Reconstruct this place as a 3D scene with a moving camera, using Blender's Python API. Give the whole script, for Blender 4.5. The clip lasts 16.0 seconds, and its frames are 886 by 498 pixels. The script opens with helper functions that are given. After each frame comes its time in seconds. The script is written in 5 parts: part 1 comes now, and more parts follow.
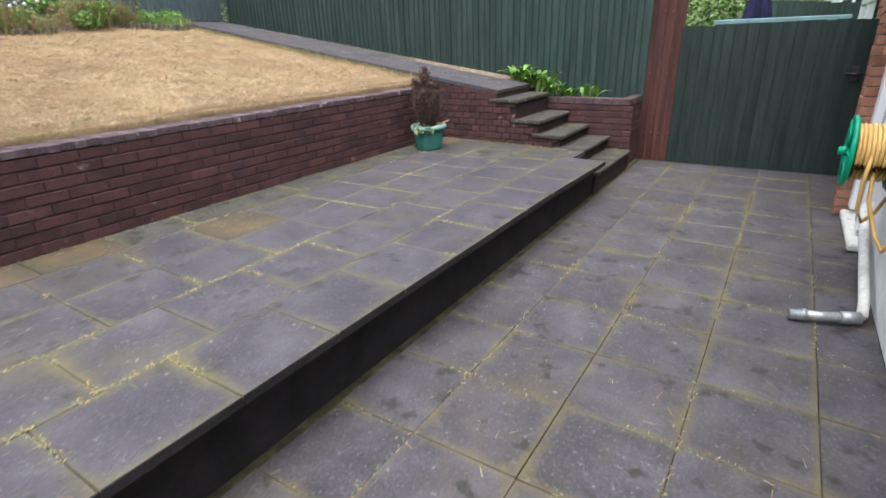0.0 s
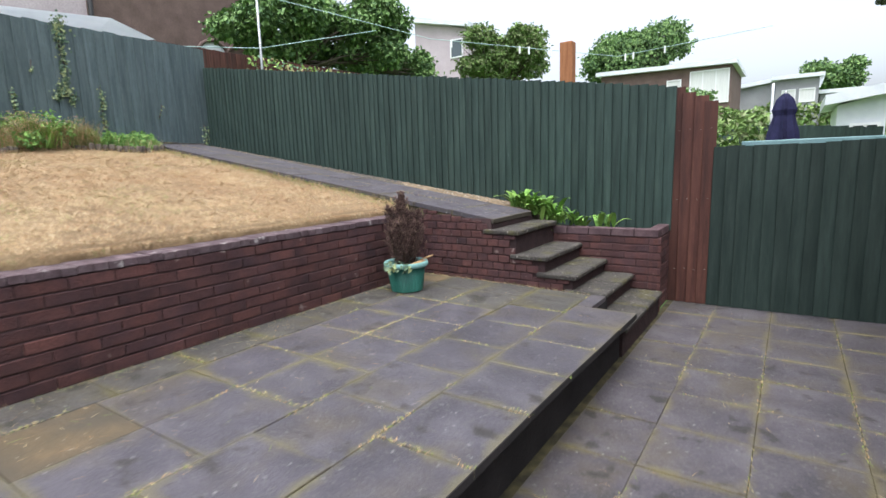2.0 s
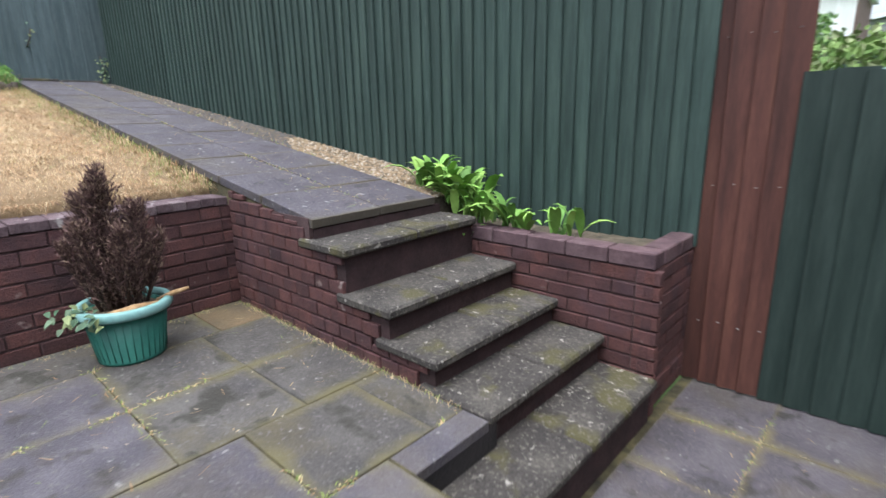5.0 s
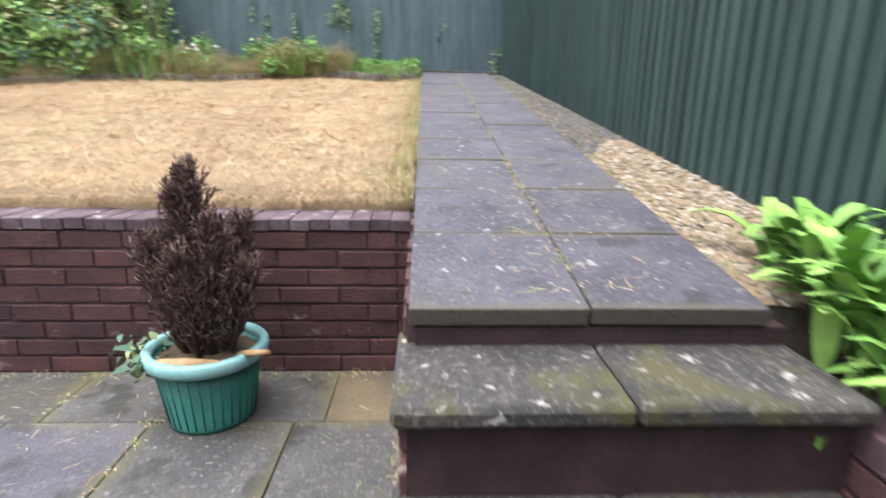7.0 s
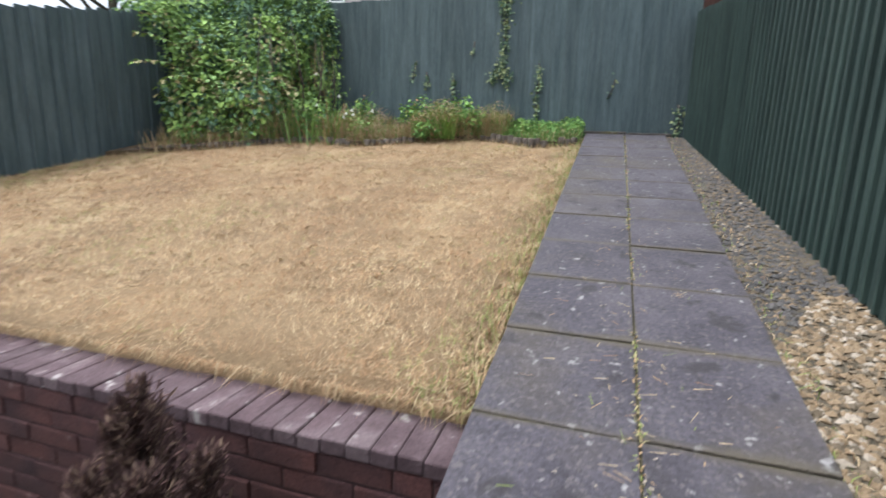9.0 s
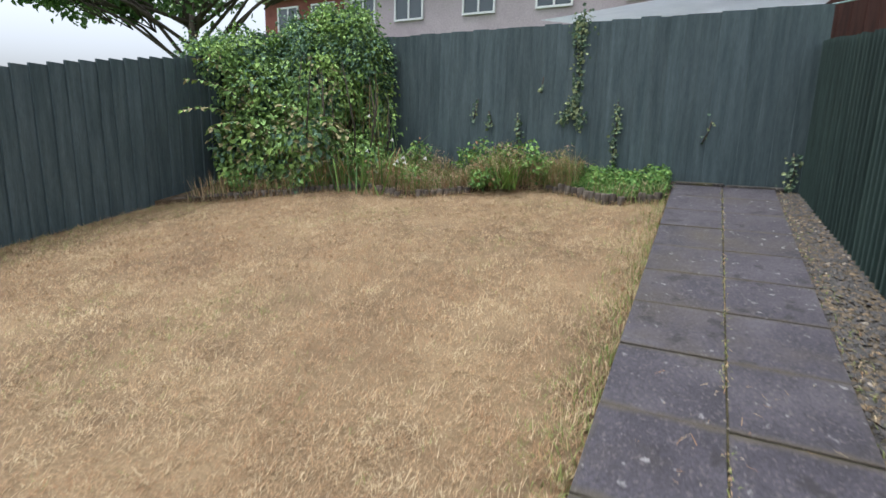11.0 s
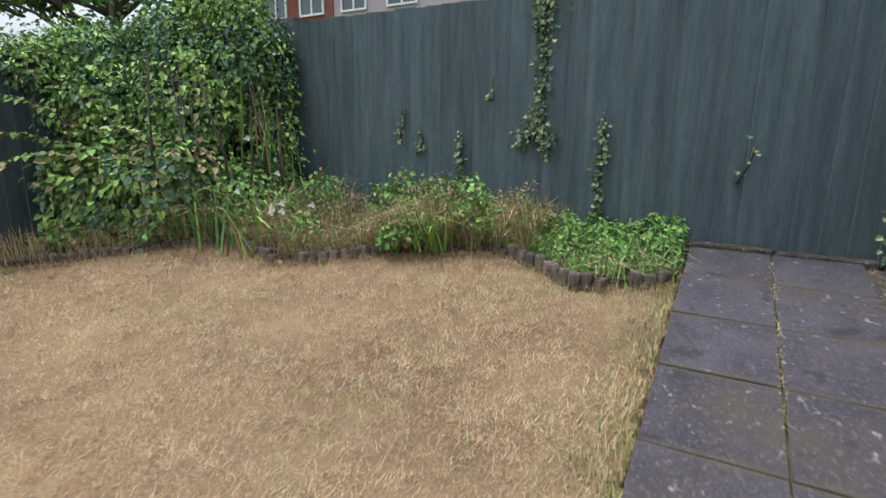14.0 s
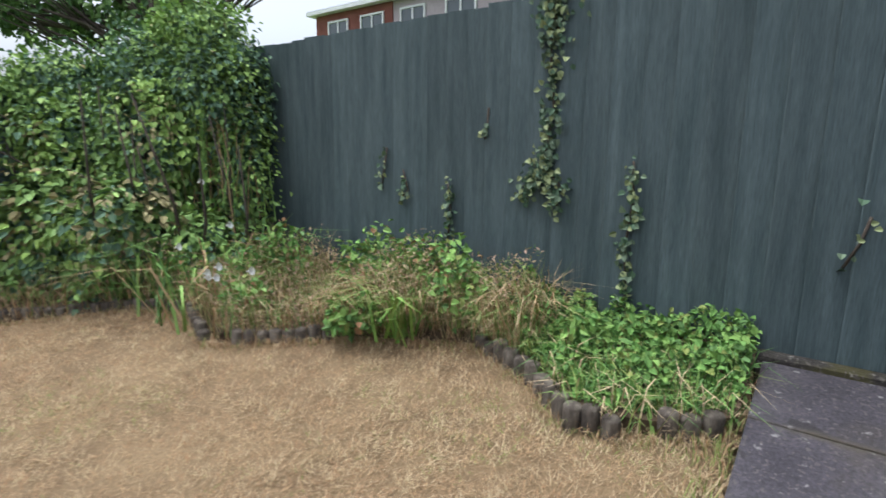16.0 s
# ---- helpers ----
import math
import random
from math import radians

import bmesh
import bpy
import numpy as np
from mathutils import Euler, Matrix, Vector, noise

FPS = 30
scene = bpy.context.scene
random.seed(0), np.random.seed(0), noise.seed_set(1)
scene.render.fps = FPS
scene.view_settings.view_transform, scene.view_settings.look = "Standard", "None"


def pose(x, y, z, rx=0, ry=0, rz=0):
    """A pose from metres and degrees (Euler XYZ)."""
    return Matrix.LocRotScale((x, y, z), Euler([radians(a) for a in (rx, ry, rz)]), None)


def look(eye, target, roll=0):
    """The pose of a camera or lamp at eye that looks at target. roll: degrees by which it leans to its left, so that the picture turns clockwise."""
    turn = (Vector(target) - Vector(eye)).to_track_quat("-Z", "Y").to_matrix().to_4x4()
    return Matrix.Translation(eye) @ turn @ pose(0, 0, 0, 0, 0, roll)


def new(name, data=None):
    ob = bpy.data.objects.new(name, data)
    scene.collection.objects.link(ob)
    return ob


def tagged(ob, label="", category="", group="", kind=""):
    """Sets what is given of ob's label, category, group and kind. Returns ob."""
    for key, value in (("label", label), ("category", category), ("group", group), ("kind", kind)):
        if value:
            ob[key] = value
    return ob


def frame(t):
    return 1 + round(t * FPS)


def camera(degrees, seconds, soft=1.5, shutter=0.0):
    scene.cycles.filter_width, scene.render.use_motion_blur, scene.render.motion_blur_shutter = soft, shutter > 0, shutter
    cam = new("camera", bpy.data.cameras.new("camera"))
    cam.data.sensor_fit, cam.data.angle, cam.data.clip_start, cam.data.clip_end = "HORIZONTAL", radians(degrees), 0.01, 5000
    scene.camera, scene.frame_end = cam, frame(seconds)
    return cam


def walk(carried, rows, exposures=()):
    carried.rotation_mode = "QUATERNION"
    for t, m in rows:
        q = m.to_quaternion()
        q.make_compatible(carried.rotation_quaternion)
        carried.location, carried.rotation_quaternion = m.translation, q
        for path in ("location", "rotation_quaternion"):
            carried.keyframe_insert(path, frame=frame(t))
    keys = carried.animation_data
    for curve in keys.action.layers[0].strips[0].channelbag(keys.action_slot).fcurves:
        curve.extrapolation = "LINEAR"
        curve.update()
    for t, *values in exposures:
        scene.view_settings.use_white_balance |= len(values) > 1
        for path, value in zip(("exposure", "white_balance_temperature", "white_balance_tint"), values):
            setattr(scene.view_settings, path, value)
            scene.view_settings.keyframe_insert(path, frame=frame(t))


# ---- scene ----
cam = camera(81.5, 16.0, shutter=0.5)
PATH = [
    (0, (-0.272, 0.605, 1.49), (-1.296, 2.151, 0.74), -2.0),
    (0.5, (-0.383, 0.789, 1.501), (-1.305, 2.427, 0.818), -2.0),
    (1, (-0.494, 1.122, 1.503), (-1.303, 2.867, 0.955), -1.8),
    (1.5, (-0.63, 1.439, 1.457), (-1.587, 3.155, 1.081), -1.6),
    (2, (-0.788, 1.854, 1.454), (-1.895, 3.489, 1.135), -1.8),
    (2.5, (-0.738, 2.282, 1.452), (-1.85, 3.917, 1.154), -1.8),
    (3, (-0.753, 2.735, 1.427), (-1.767, 4.407, 1.008), -1.6),
    (3.2, (-0.793, 2.931, 1.441), (-1.794, 4.596, 0.965), -1.6),
    (5.3, (-1.095, 4.962, 1.389), (-2.503, 6.283, 0.864), -1.4),
    (5.5, (-1.175, 5.129, 1.369), (-2.654, 6.358, 0.821), -1.5),
    (6, (-1.459, 5.533, 1.409), (-3.14, 6.488, 0.9), -1.2),
    (6.5, (-1.693, 5.868, 1.381), (-3.549, 6.42, 0.878), -1.1),
    (7, (-1.949, 6.049, 1.374), (-3.884, 6.123, 0.876), 0.8),
    (7.5, (-2.262, 6.178, 1.538), (-4.192, 5.83, 1.143), 1.1),
    (8, (-2.452, 6.262, 1.616), (-4.339, 5.691, 1.28), 1.4),
    (8.5, (-2.586, 6.273, 1.686), (-4.415, 5.565, 1.295), 1.7),
    (9, (-2.733, 6.303, 1.793), (-4.6, 5.716, 1.383), 1.7),
    (9.5, (-2.89, 6.317, 1.909), (-4.789, 5.838, 1.501), 1.3),
    (10, (-2.992, 6.272, 1.966), (-4.84, 5.636, 1.541), 1.4),
    (10.2, (-3.069, 6.259, 2.021), (-4.895, 5.544, 1.629), 1.5),
    (12.3, (-4.351, 6.292, 2.404), (-6.033, 5.333, 1.954), 0.8),
    (12.5, (-4.493, 6.306, 2.39), (-6.213, 5.407, 1.957), 0.8),
    (13, (-4.873, 6.293, 2.491), (-6.632, 5.454, 2.095), 0.8),
    (13.5, (-5.232, 6.203, 2.552), (-6.958, 5.312, 2.125), 0.6),
    (14, (-5.532, 6.179, 2.587), (-7.23, 5.240, 2.144), 0.6),
    (14.5, (-5.837, 6.157, 2.661), (-7.467, 5.123, 2.179), 0.8),
    (15, (-6.065, 6.139, 2.699), (-7.607, 4.971, 2.241), 0.7),
    (15.5, (-6.323, 6.124, 2.764), (-7.861, 4.920, 2.397), 0.9),
    (16, (-6.586, 6.144, 2.733), (-8.153, 4.978, 2.361), 0.7),
]
SKY = 0.15
EXPOSE = [(0, 1.4, 6050, 10), (3, 1.4, 6050, 10), (5.5, 1.65, 5850, 10), (7, 1.95, 5900, 10), (8, 1.7, 5950, 10), (9, 1.25, 5950, 10), (10, 1.05, 5950, 10), (12.5, 0.82, 5950, 10), (16, 0.88, 5950, 10)]
walk(cam, [(t, look(eye, target, roll)) for t, eye, target, roll in PATH], EXPOSE)

# ---- light ----
world = bpy.data.worlds.new("overcast_sky")
scene.world = world
world.use_nodes = True
wn, wl = world.node_tree.nodes, world.node_tree.links
sky = wn.new("ShaderNodeTexSky")
sky.sky_type, sky.sun_disc = "NISHITA", False
sky.sun_elevation, sky.sun_rotation = radians(74), radians(163)
sky.air_density, sky.dust_density, sky.ozone_density = 1.0, 6.0, 1.0
grey = wn.new("ShaderNodeHueSaturation")
grey.inputs["Saturation"].default_value = 0.32
wl.new(sky.outputs[0], grey.inputs["Color"])
wl.new(grey.outputs[0], wn["Background"].inputs["Color"])
wn["Background"].inputs["Strength"].default_value = SKY
sun = new("sun", bpy.data.lights.new("sun", "SUN"))
sun.data.energy, sun.data.angle, sun.data.color = 0.7, radians(50), (1.0, 0.98, 0.95)
sun.matrix_world = look((1.5, -5, 19), (0, 0, 0))

# ---- materials ----
def mat(name, cols, scale=6.0, rough=0.8, bump=0.3, bscale=60.0, rand=0.0, fine=0.35, spots=None, edge=None, metal=0.0, spec=0.3, stretch=None, trans=0.0):
    """cols: dark to light colours of the large pattern; rand: change of value from piece to piece; spots: (colour, scale, share); edge: (colour, half side, width) dirt at a slab's rim."""
    m = bpy.data.materials.new(name)
    m.use_nodes = True
    n, l = m.node_tree.nodes, m.node_tree.links
    b = n["Principled BSDF"]
    b.inputs["Roughness"].default_value, b.inputs["Metallic"].default_value = rough, metal
    b.inputs["Specular IOR Level"].default_value = spec
    geo, info = n.new("ShaderNodeNewGeometry"), n.new("ShaderNodeObjectInfo")
    pos = geo.outputs["Position"]
    if stretch:
        mp = n.new("ShaderNodeMapping")
        mp.inputs["Scale"].default_value = stretch
        l.new(pos, mp.inputs["Vector"])
        pos = mp.outputs[0]
    shift = n.new("ShaderNodeVectorMath")
    shift.operation = "MULTIPLY_ADD"
    l.new(info.outputs["Random"], shift.inputs[0])
    shift.inputs[1].default_value = (7.0, 3.0, 5.0) if rand else (0, 0, 0)
    l.new(pos, shift.inputs[2])
    pos = shift.outputs[0]

    def noise_tex(s, d=5.0, r=0.6, still=False):
        t = n.new("ShaderNodeTexNoise")
        t.inputs["Scale"].default_value, t.inputs["Detail"].default_value, t.inputs["Roughness"].default_value = s, d, r
        l.new(geo.outputs["Position"] if still else pos, t.inputs["Vector"])
        return t.outputs["Fac"]

    def mix(kind, fac, a, c):
        x = n.new("ShaderNodeMix")
        x.data_type, x.blend_type = "RGBA", kind
        for sock, val in ((x.inputs[0], fac), (x.inputs[6], a), (x.inputs[7], c)):
            if isinstance(val, (int, float)):
                sock.default_value = val
            elif isinstance(val, tuple):
                sock.default_value = (*val[:3], 1)
            else:
                l.new(val, sock)
        return x.outputs[2]

    def ramp(src, stops):
        r = n.new("ShaderNodeValToRGB")
        while len(r.color_ramp.elements) < len(stops):
            r.color_ramp.elements.new(0.5)
        for e, (p, c) in zip(r.color_ramp.elements, stops):
            e.position, e.color = p, (*c, 1)
        l.new(src, r.inputs[0])
        return r.outputs[0]

    k = len(cols)
    col = ramp(noise_tex(scale), [(0.3 + 0.4 * i / max(1, k - 1), c) for i, c in enumerate(cols)])
    g = noise_tex(bscale, 4.0, 0.7)
    col = mix("OVERLAY", fine, col, ramp(g, [(0.25, (0.15,) * 3), (0.75, (0.85,) * 3)]))
    if rand:
        mr = n.new("ShaderNodeMapRange")
        mr.inputs["To Min"].default_value, mr.inputs["To Max"].default_value = 1 - rand, 1 + rand
        l.new(info.outputs["Random"], mr.inputs["Value"])
        hs = n.new("ShaderNodeHueSaturation")
        l.new(mr.outputs[0], hs.inputs["Value"])
        l.new(col, hs.inputs["Color"])
        col = hs.outputs[0]
    if spots:
        for c, s, share in spots:
            soft = 0.22 if s < 3 else 0.08
            f = ramp(noise_tex(s, 6.0 if s < 3 else 3.0, 0.65 if s < 3 else 0.55, s < 3), [(1 - share, (0,) * 3), (min(1, 1 - share + soft), (0.85,) * 3)])
            col = mix("MIX", f, col, c)
    if edge:
        c, half, width = edge
        tc, sp = n.new("ShaderNodeTexCoord"), n.new("ShaderNodeSeparateXYZ")
        l.new(tc.outputs["Object"], sp.inputs[0])
        ax = []
        for i in (0, 1):
            a = n.new("ShaderNodeMath")
            a.operation = "ABSOLUTE"
            l.new(sp.outputs[i], a.inputs[0])
            ax.append(a.outputs[0])
        mx = n.new("ShaderNodeMath")
        mx.operation = "MAXIMUM"
        l.new(ax[0], mx.inputs[0]), l.new(ax[1], mx.inputs[1])
        nz = n.new("ShaderNodeMath")
        nz.operation = "MULTIPLY_ADD"
        l.new(noise_tex(3.2, 6.0, 0.7, True), nz.inputs[0])
        nz.inputs[1].default_value = width * 7.0
        l.new(mx.outputs[0], nz.inputs[2])
        mr2 = n.new("ShaderNodeMapRange")
        mr2.inputs["From Min"].default_value, mr2.inputs["From Max"].default_value = half + width * 2.9, half + width * 5.0
        mr2.inputs["To Max"].default_value = 0.8
        l.new(nz.outputs[0], mr2.inputs["Value"])
        col = mix("MIX", mr2.outputs[0], col, c)
    l.new(col, b.inputs["Base Color"])
    bp = n.new("ShaderNodeBump")
    bp.inputs["Strength"].default_value, bp.inputs["Distance"].default_value = bump, 0.01
    l.new(g, bp.inputs["Height"])
    l.new(bp.outputs[0], b.inputs["Normal"])
    if trans:
        b.inputs["Transmission Weight"].default_value = trans
    return m


SLAB = mat("concrete_slab", [(0.037, 0.033, 0.038), (0.059, 0.052, 0.06), (0.09, 0.081, 0.088)], 4.0, 0.6, 0.6, 90, 0.13, 0.6,
           [((0.075, 0.06, 0.034), 1.5, 0.5), ((0.105, 0.098, 0.092), 58, 0.42), ((0.22, 0.21, 0.2), 30, 0.34), ((0.022, 0.019, 0.016), 7, 0.4)], ((0.135, 0.112, 0.045), 0.212, 0.032), spec=0.4)
SLAB_UP = mat("concrete_slab_terrace", [(0.039, 0.035, 0.042), (0.058, 0.052, 0.062), (0.088, 0.08, 0.09)], 4.0, 0.5, 0.6, 90, 0.1, 0.6,
              [((0.09, 0.072, 0.042), 1.2, 0.48), ((0.105, 0.098, 0.092), 58, 0.42), ((0.24, 0.23, 0.22), 30, 0.34), ((0.028, 0.024, 0.02), 7, 0.4)], ((0.13, 0.112, 0.046), 0.21, 0.034), spec=0.45)
SLAB_MOSS = mat("mossy_terrace_slab", [(0.04, 0.037, 0.036), (0.06, 0.055, 0.05), (0.085, 0.08, 0.072)], 4.0, 0.65, 0.6, 90, 0.1, 0.6,
                [((0.08, 0.067, 0.034), 2.6, 0.5), ((0.105, 0.098, 0.092), 58, 0.42), ((0.24, 0.23, 0.22), 30, 0.34), ((0.026, 0.024, 0.018), 6, 0.42)], ((0.105, 0.092, 0.04), 0.2, 0.03))
SLAB_TAN = mat("sandy_slab", [(0.075, 0.06, 0.036), (0.13, 0.09, 0.048)], 4.0, 0.7, 0.5, 90, 0.1, 0.5, [((0.06, 0.052, 0.04), 2.2, 0.54)], ((0.06, 0.05, 0.035), 0.17, 0.05))
PATH_SLAB = mat("path_slab", [(0.038, 0.034, 0.042), (0.057, 0.051, 0.061), (0.085, 0.077, 0.087)], 3.5, 0.7, 0.9, 80, 0.1, 0.8,
                [((0.072, 0.06, 0.042), 1.4, 0.5), ((0.115, 0.103, 0.1), 60, 0.43), ((0.3, 0.29, 0.28), 24, 0.355), ((0.028, 0.024, 0.026), 8, 0.4)], ((0.085, 0.072, 0.048), 0.207, 0.014), spec=0.4)
STEP = mat("mossy_step_slab", [(0.026, 0.023, 0.021), (0.044, 0.039, 0.034), (0.074, 0.067, 0.056)], 7, 0.8, 0.9, 70, 0.1, 0.75,
           [((0.065, 0.059, 0.022), 4, 0.46), ((0.11, 0.1, 0.085), 55, 0.44), ((0.33, 0.31, 0.27), 24, 0.36)])
BRICK = mat("red_brick", [(0.04, 0.021, 0.023), (0.075, 0.034, 0.032), (0.112, 0.046, 0.039)], 3.5, 0.85, 0.9, 110, 0.15, 0.65, [((0.07, 0.042, 0.05), 2.2, 0.46), ((0.25, 0.2, 0.18), 9, 0.33)])
BRICK_H = mat("house_brick", [(0.17, 0.075, 0.048), (0.27, 0.125, 0.078), (0.34, 0.18, 0.115)], 6, 0.85, 0.5, 110, 0.25)
MORTAR = mat("mortar", [(0.05, 0.03, 0.03), (0.095, 0.06, 0.058)], 8, 0.95, 0.6, 120)
MORTAR_H = mat("house_mortar", [(0.3, 0.27, 0.23), (0.4, 0.36, 0.3)], 8, 0.95, 0.6, 120)
COPING = mat("brick_coping", [(0.055, 0.035, 0.038), (0.092, 0.062, 0.067), (0.145, 0.11, 0.113)], 7, 0.85, 0.7, 90, 0.16, 0.5, [((0.36, 0.33, 0.31), 14, 0.36)])
JOINT = mat("mossy_joint", [(0.022, 0.02, 0.014), (0.06, 0.052, 0.026), (0.12, 0.105, 0.05)], 9, 0.95, 0.8, 150)
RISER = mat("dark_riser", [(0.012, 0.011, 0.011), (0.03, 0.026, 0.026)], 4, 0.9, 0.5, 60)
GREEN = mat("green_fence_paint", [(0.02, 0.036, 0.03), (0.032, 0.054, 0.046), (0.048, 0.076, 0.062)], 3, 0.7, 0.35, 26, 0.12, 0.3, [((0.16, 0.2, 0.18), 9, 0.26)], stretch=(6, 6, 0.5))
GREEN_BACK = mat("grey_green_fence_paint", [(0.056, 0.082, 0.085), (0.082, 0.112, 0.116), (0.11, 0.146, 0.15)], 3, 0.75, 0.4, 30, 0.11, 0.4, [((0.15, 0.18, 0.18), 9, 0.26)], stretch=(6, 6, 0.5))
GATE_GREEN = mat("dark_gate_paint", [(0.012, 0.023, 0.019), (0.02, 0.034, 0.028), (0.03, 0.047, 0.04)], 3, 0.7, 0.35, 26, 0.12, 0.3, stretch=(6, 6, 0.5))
BROWN = mat("red_brown_fence_stain", [(0.035, 0.015, 0.012), (0.068, 0.027, 0.02), (0.095, 0.04, 0.028)], 3, 0.75, 0.35, 30, 0.2, stretch=(6, 6, 0.5))
OAK = mat("new_post_wood", [(0.25, 0.1, 0.04), (0.36, 0.16, 0.07)], 4, 0.8, 0.3, 40, stretch=(6, 6, 0.5))
RENDERED = mat("white_roughcast", [(0.74, 0.73, 0.7), (0.85, 0.84, 0.82)], 5, 0.9, 1.0, 130)
WHITE = mat("white_upvc", [(0.75, 0.75, 0.75), (0.82, 0.82, 0.82)], 3, 0.35, 0.05, 40, fine=0.08)
DIRTY_WHITE = mat("weathered_white_plastic", [(0.4, 0.39, 0.35), (0.62, 0.6, 0.55), (0.7, 0.69, 0.66)], 8, 0.5, 0.15, 40)
GREY_PL = mat("grey_plastic", [(0.1, 0.1, 0.105), (0.15, 0.15, 0.155)], 8, 0.5, 0.1, 40)
REEL = mat("green_reel_plastic", [(0.0, 0.24, 0.12), (0.01, 0.33, 0.18)], 8, 0.35, 0.05, 40, fine=0.1)
HOSE = mat("yellow_hose", [(0.55, 0.33, 0.09), (0.68, 0.45, 0.16)], 10, 0.45, 0.1, 60, fine=0.15)
POT = mat("green_pot_plastic", [(0.02, 0.10, 0.075), (0.035, 0.15, 0.115)], 6, 0.45, 0.1, 40, fine=0.2)
POT_RIM = mat("faded_pot_rim", [(0.13, 0.27, 0.25), (0.22, 0.38, 0.36)], 8, 0.55, 0.1, 40, fine=0.2)
SOIL = mat("dry_soil", [(0.05, 0.035, 0.02), (0.14, 0.1, 0.06)], 12, 0.95, 1.0, 60)
TWIG = mat("dead_twig", [(0.035, 0.022, 0.018), (0.09, 0.06, 0.045)], 20, 0.9)
DEADLEAF = [mat("dead_conifer_dark", [(0.05, 0.027, 0.027), (0.1, 0.058, 0.054)], 20, 0.9), mat("dead_conifer", [(0.115, 0.068, 0.06), (0.19, 0.12, 0.1)], 20, 0.9),
            mat("dead_conifer_pale", [(0.19, 0.13, 0.095), (0.28, 0.2, 0.14)], 20, 0.9)]
LAWN = mat("dry_lawn_soil", [(0.14, 0.092, 0.05), (0.21, 0.146, 0.08), (0.28, 0.2, 0.11)], 1.6, 0.95, 1.0, 80, fine=0.5, spots=[((0.2, 0.2, 0.07), 0.9, 0.36)])
STRAW = [mat("straw_pale", [(0.45, 0.34, 0.2), (0.55, 0.44, 0.27)], 2, 0.85), mat("straw_gold", [(0.36, 0.238, 0.128), (0.45, 0.315, 0.175)], 2, 0.85),
         mat("straw_rust", [(0.29, 0.165, 0.085), (0.37, 0.23, 0.12)], 2, 0.85), mat("grass_green", [(0.14, 0.2, 0.045), (0.26, 0.3, 0.09)], 2, 0.8)]


def leafmats(name, tones):
    return [mat(name, [tuple(0.75 * v for v in c), tuple(1.25 * v for v in c)], 5, 0.6, 0.1, 30, fine=0.2, spec=0.2) for c in tones]


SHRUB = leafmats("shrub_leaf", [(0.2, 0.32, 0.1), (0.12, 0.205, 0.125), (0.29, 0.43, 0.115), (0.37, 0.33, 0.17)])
IVY = leafmats("ivy_leaf", [(0.09, 0.15, 0.09), (0.16, 0.22, 0.14), (0.3, 0.35, 0.17)])
WEED = leafmats("weed_leaf", [(0.15, 0.29, 0.075), (0.23, 0.38, 0.1), (0.11, 0.21, 0.065)])
HOSTA = leafmats("broad_leaf", [(0.14, 0.265, 0.052), (0.22, 0.355, 0.08), (0.09, 0.18, 0.04)])
TREE = leafmats("tree_leaf", [(0.09, 0.16, 0.065), (0.15, 0.25, 0.085), (0.21, 0.32, 0.115)])
TREE_PALE = leafmats("pale_tree_leaf", [(0.12, 0.2, 0.055), (0.18, 0.27, 0.08), (0.2, 0.24, 0.11)])
BARK = mat("bark", [(0.05, 0.04, 0.03), (0.11, 0.09, 0.07)], 8, 0.9, 0.8, 40)
LOG = mat("dark_log", [(0.055, 0.046, 0.038), (0.12, 0.1, 0.08), (0.2, 0.175, 0.14)], 10, 0.9, 0.7, 60, 0.3, stretch=(3, 3, 1))
PEBBLE = [mat("pebble_tan", [(0.15, 0.105, 0.06), (0.24, 0.175, 0.105)], 20, 0.8), mat("pebble_pale", [(0.24, 0.205, 0.155), (0.35, 0.3, 0.235)], 20, 0.8), mat("pebble_brown", [(0.085, 0.068, 0.044), (0.15, 0.115, 0.075)], 20, 0.8),
          mat("pebble_grey", [(0.045, 0.042, 0.04), (0.1, 0.092, 0.085)], 20, 0.8)]
LITTER = mat("gravel_bed", [(0.035, 0.03, 0.022), (0.075, 0.062, 0.042), (0.13, 0.11, 0.075)], 8, 0.95, 1.0, 50, fine=0.6)
MEADOW = mat("neighbouring_grass", [(0.05, 0.1, 0.025), (0.1, 0.16, 0.045)], 0.6, 0.95, 0.6, 20)
DULL_BRICK = mat("far_brick", [(0.11, 0.075, 0.065), (0.17, 0.115, 0.1)], 2, 0.9, 0.4, 25)
RED_FAR = mat("far_red_brick", [(0.19, 0.07, 0.055), (0.26, 0.1, 0.08)], 2, 0.9, 0.4, 25)
GREY_R = mat("far_grey_render", [(0.24, 0.24, 0.25), (0.32, 0.32, 0.33)], 1, 0.9, 0.2, 20)
PINK_R = mat("far_pale_render", [(0.43, 0.36, 0.38), (0.51, 0.44, 0.46)], 1, 0.9, 0.2, 20)
TILE = mat("roof_tile", [(0.06, 0.055, 0.06), (0.12, 0.11, 0.11)], 3, 0.8, 0.5, 12)
SHEET = mat("pale_roof_sheet", [(0.6, 0.63, 0.66), (0.72, 0.74, 0.76)], 2, 0.4, 0.1, 20, fine=0.1)
NAVY = mat("navy_canvas", [(0.012, 0.012, 0.045), (0.025, 0.025, 0.075)], 6, 0.85, 0.3, 60)
TEAL = mat("teal_rail_paint", [(0.14, 0.24, 0.25), (0.2, 0.31, 0.32)], 6, 0.6)
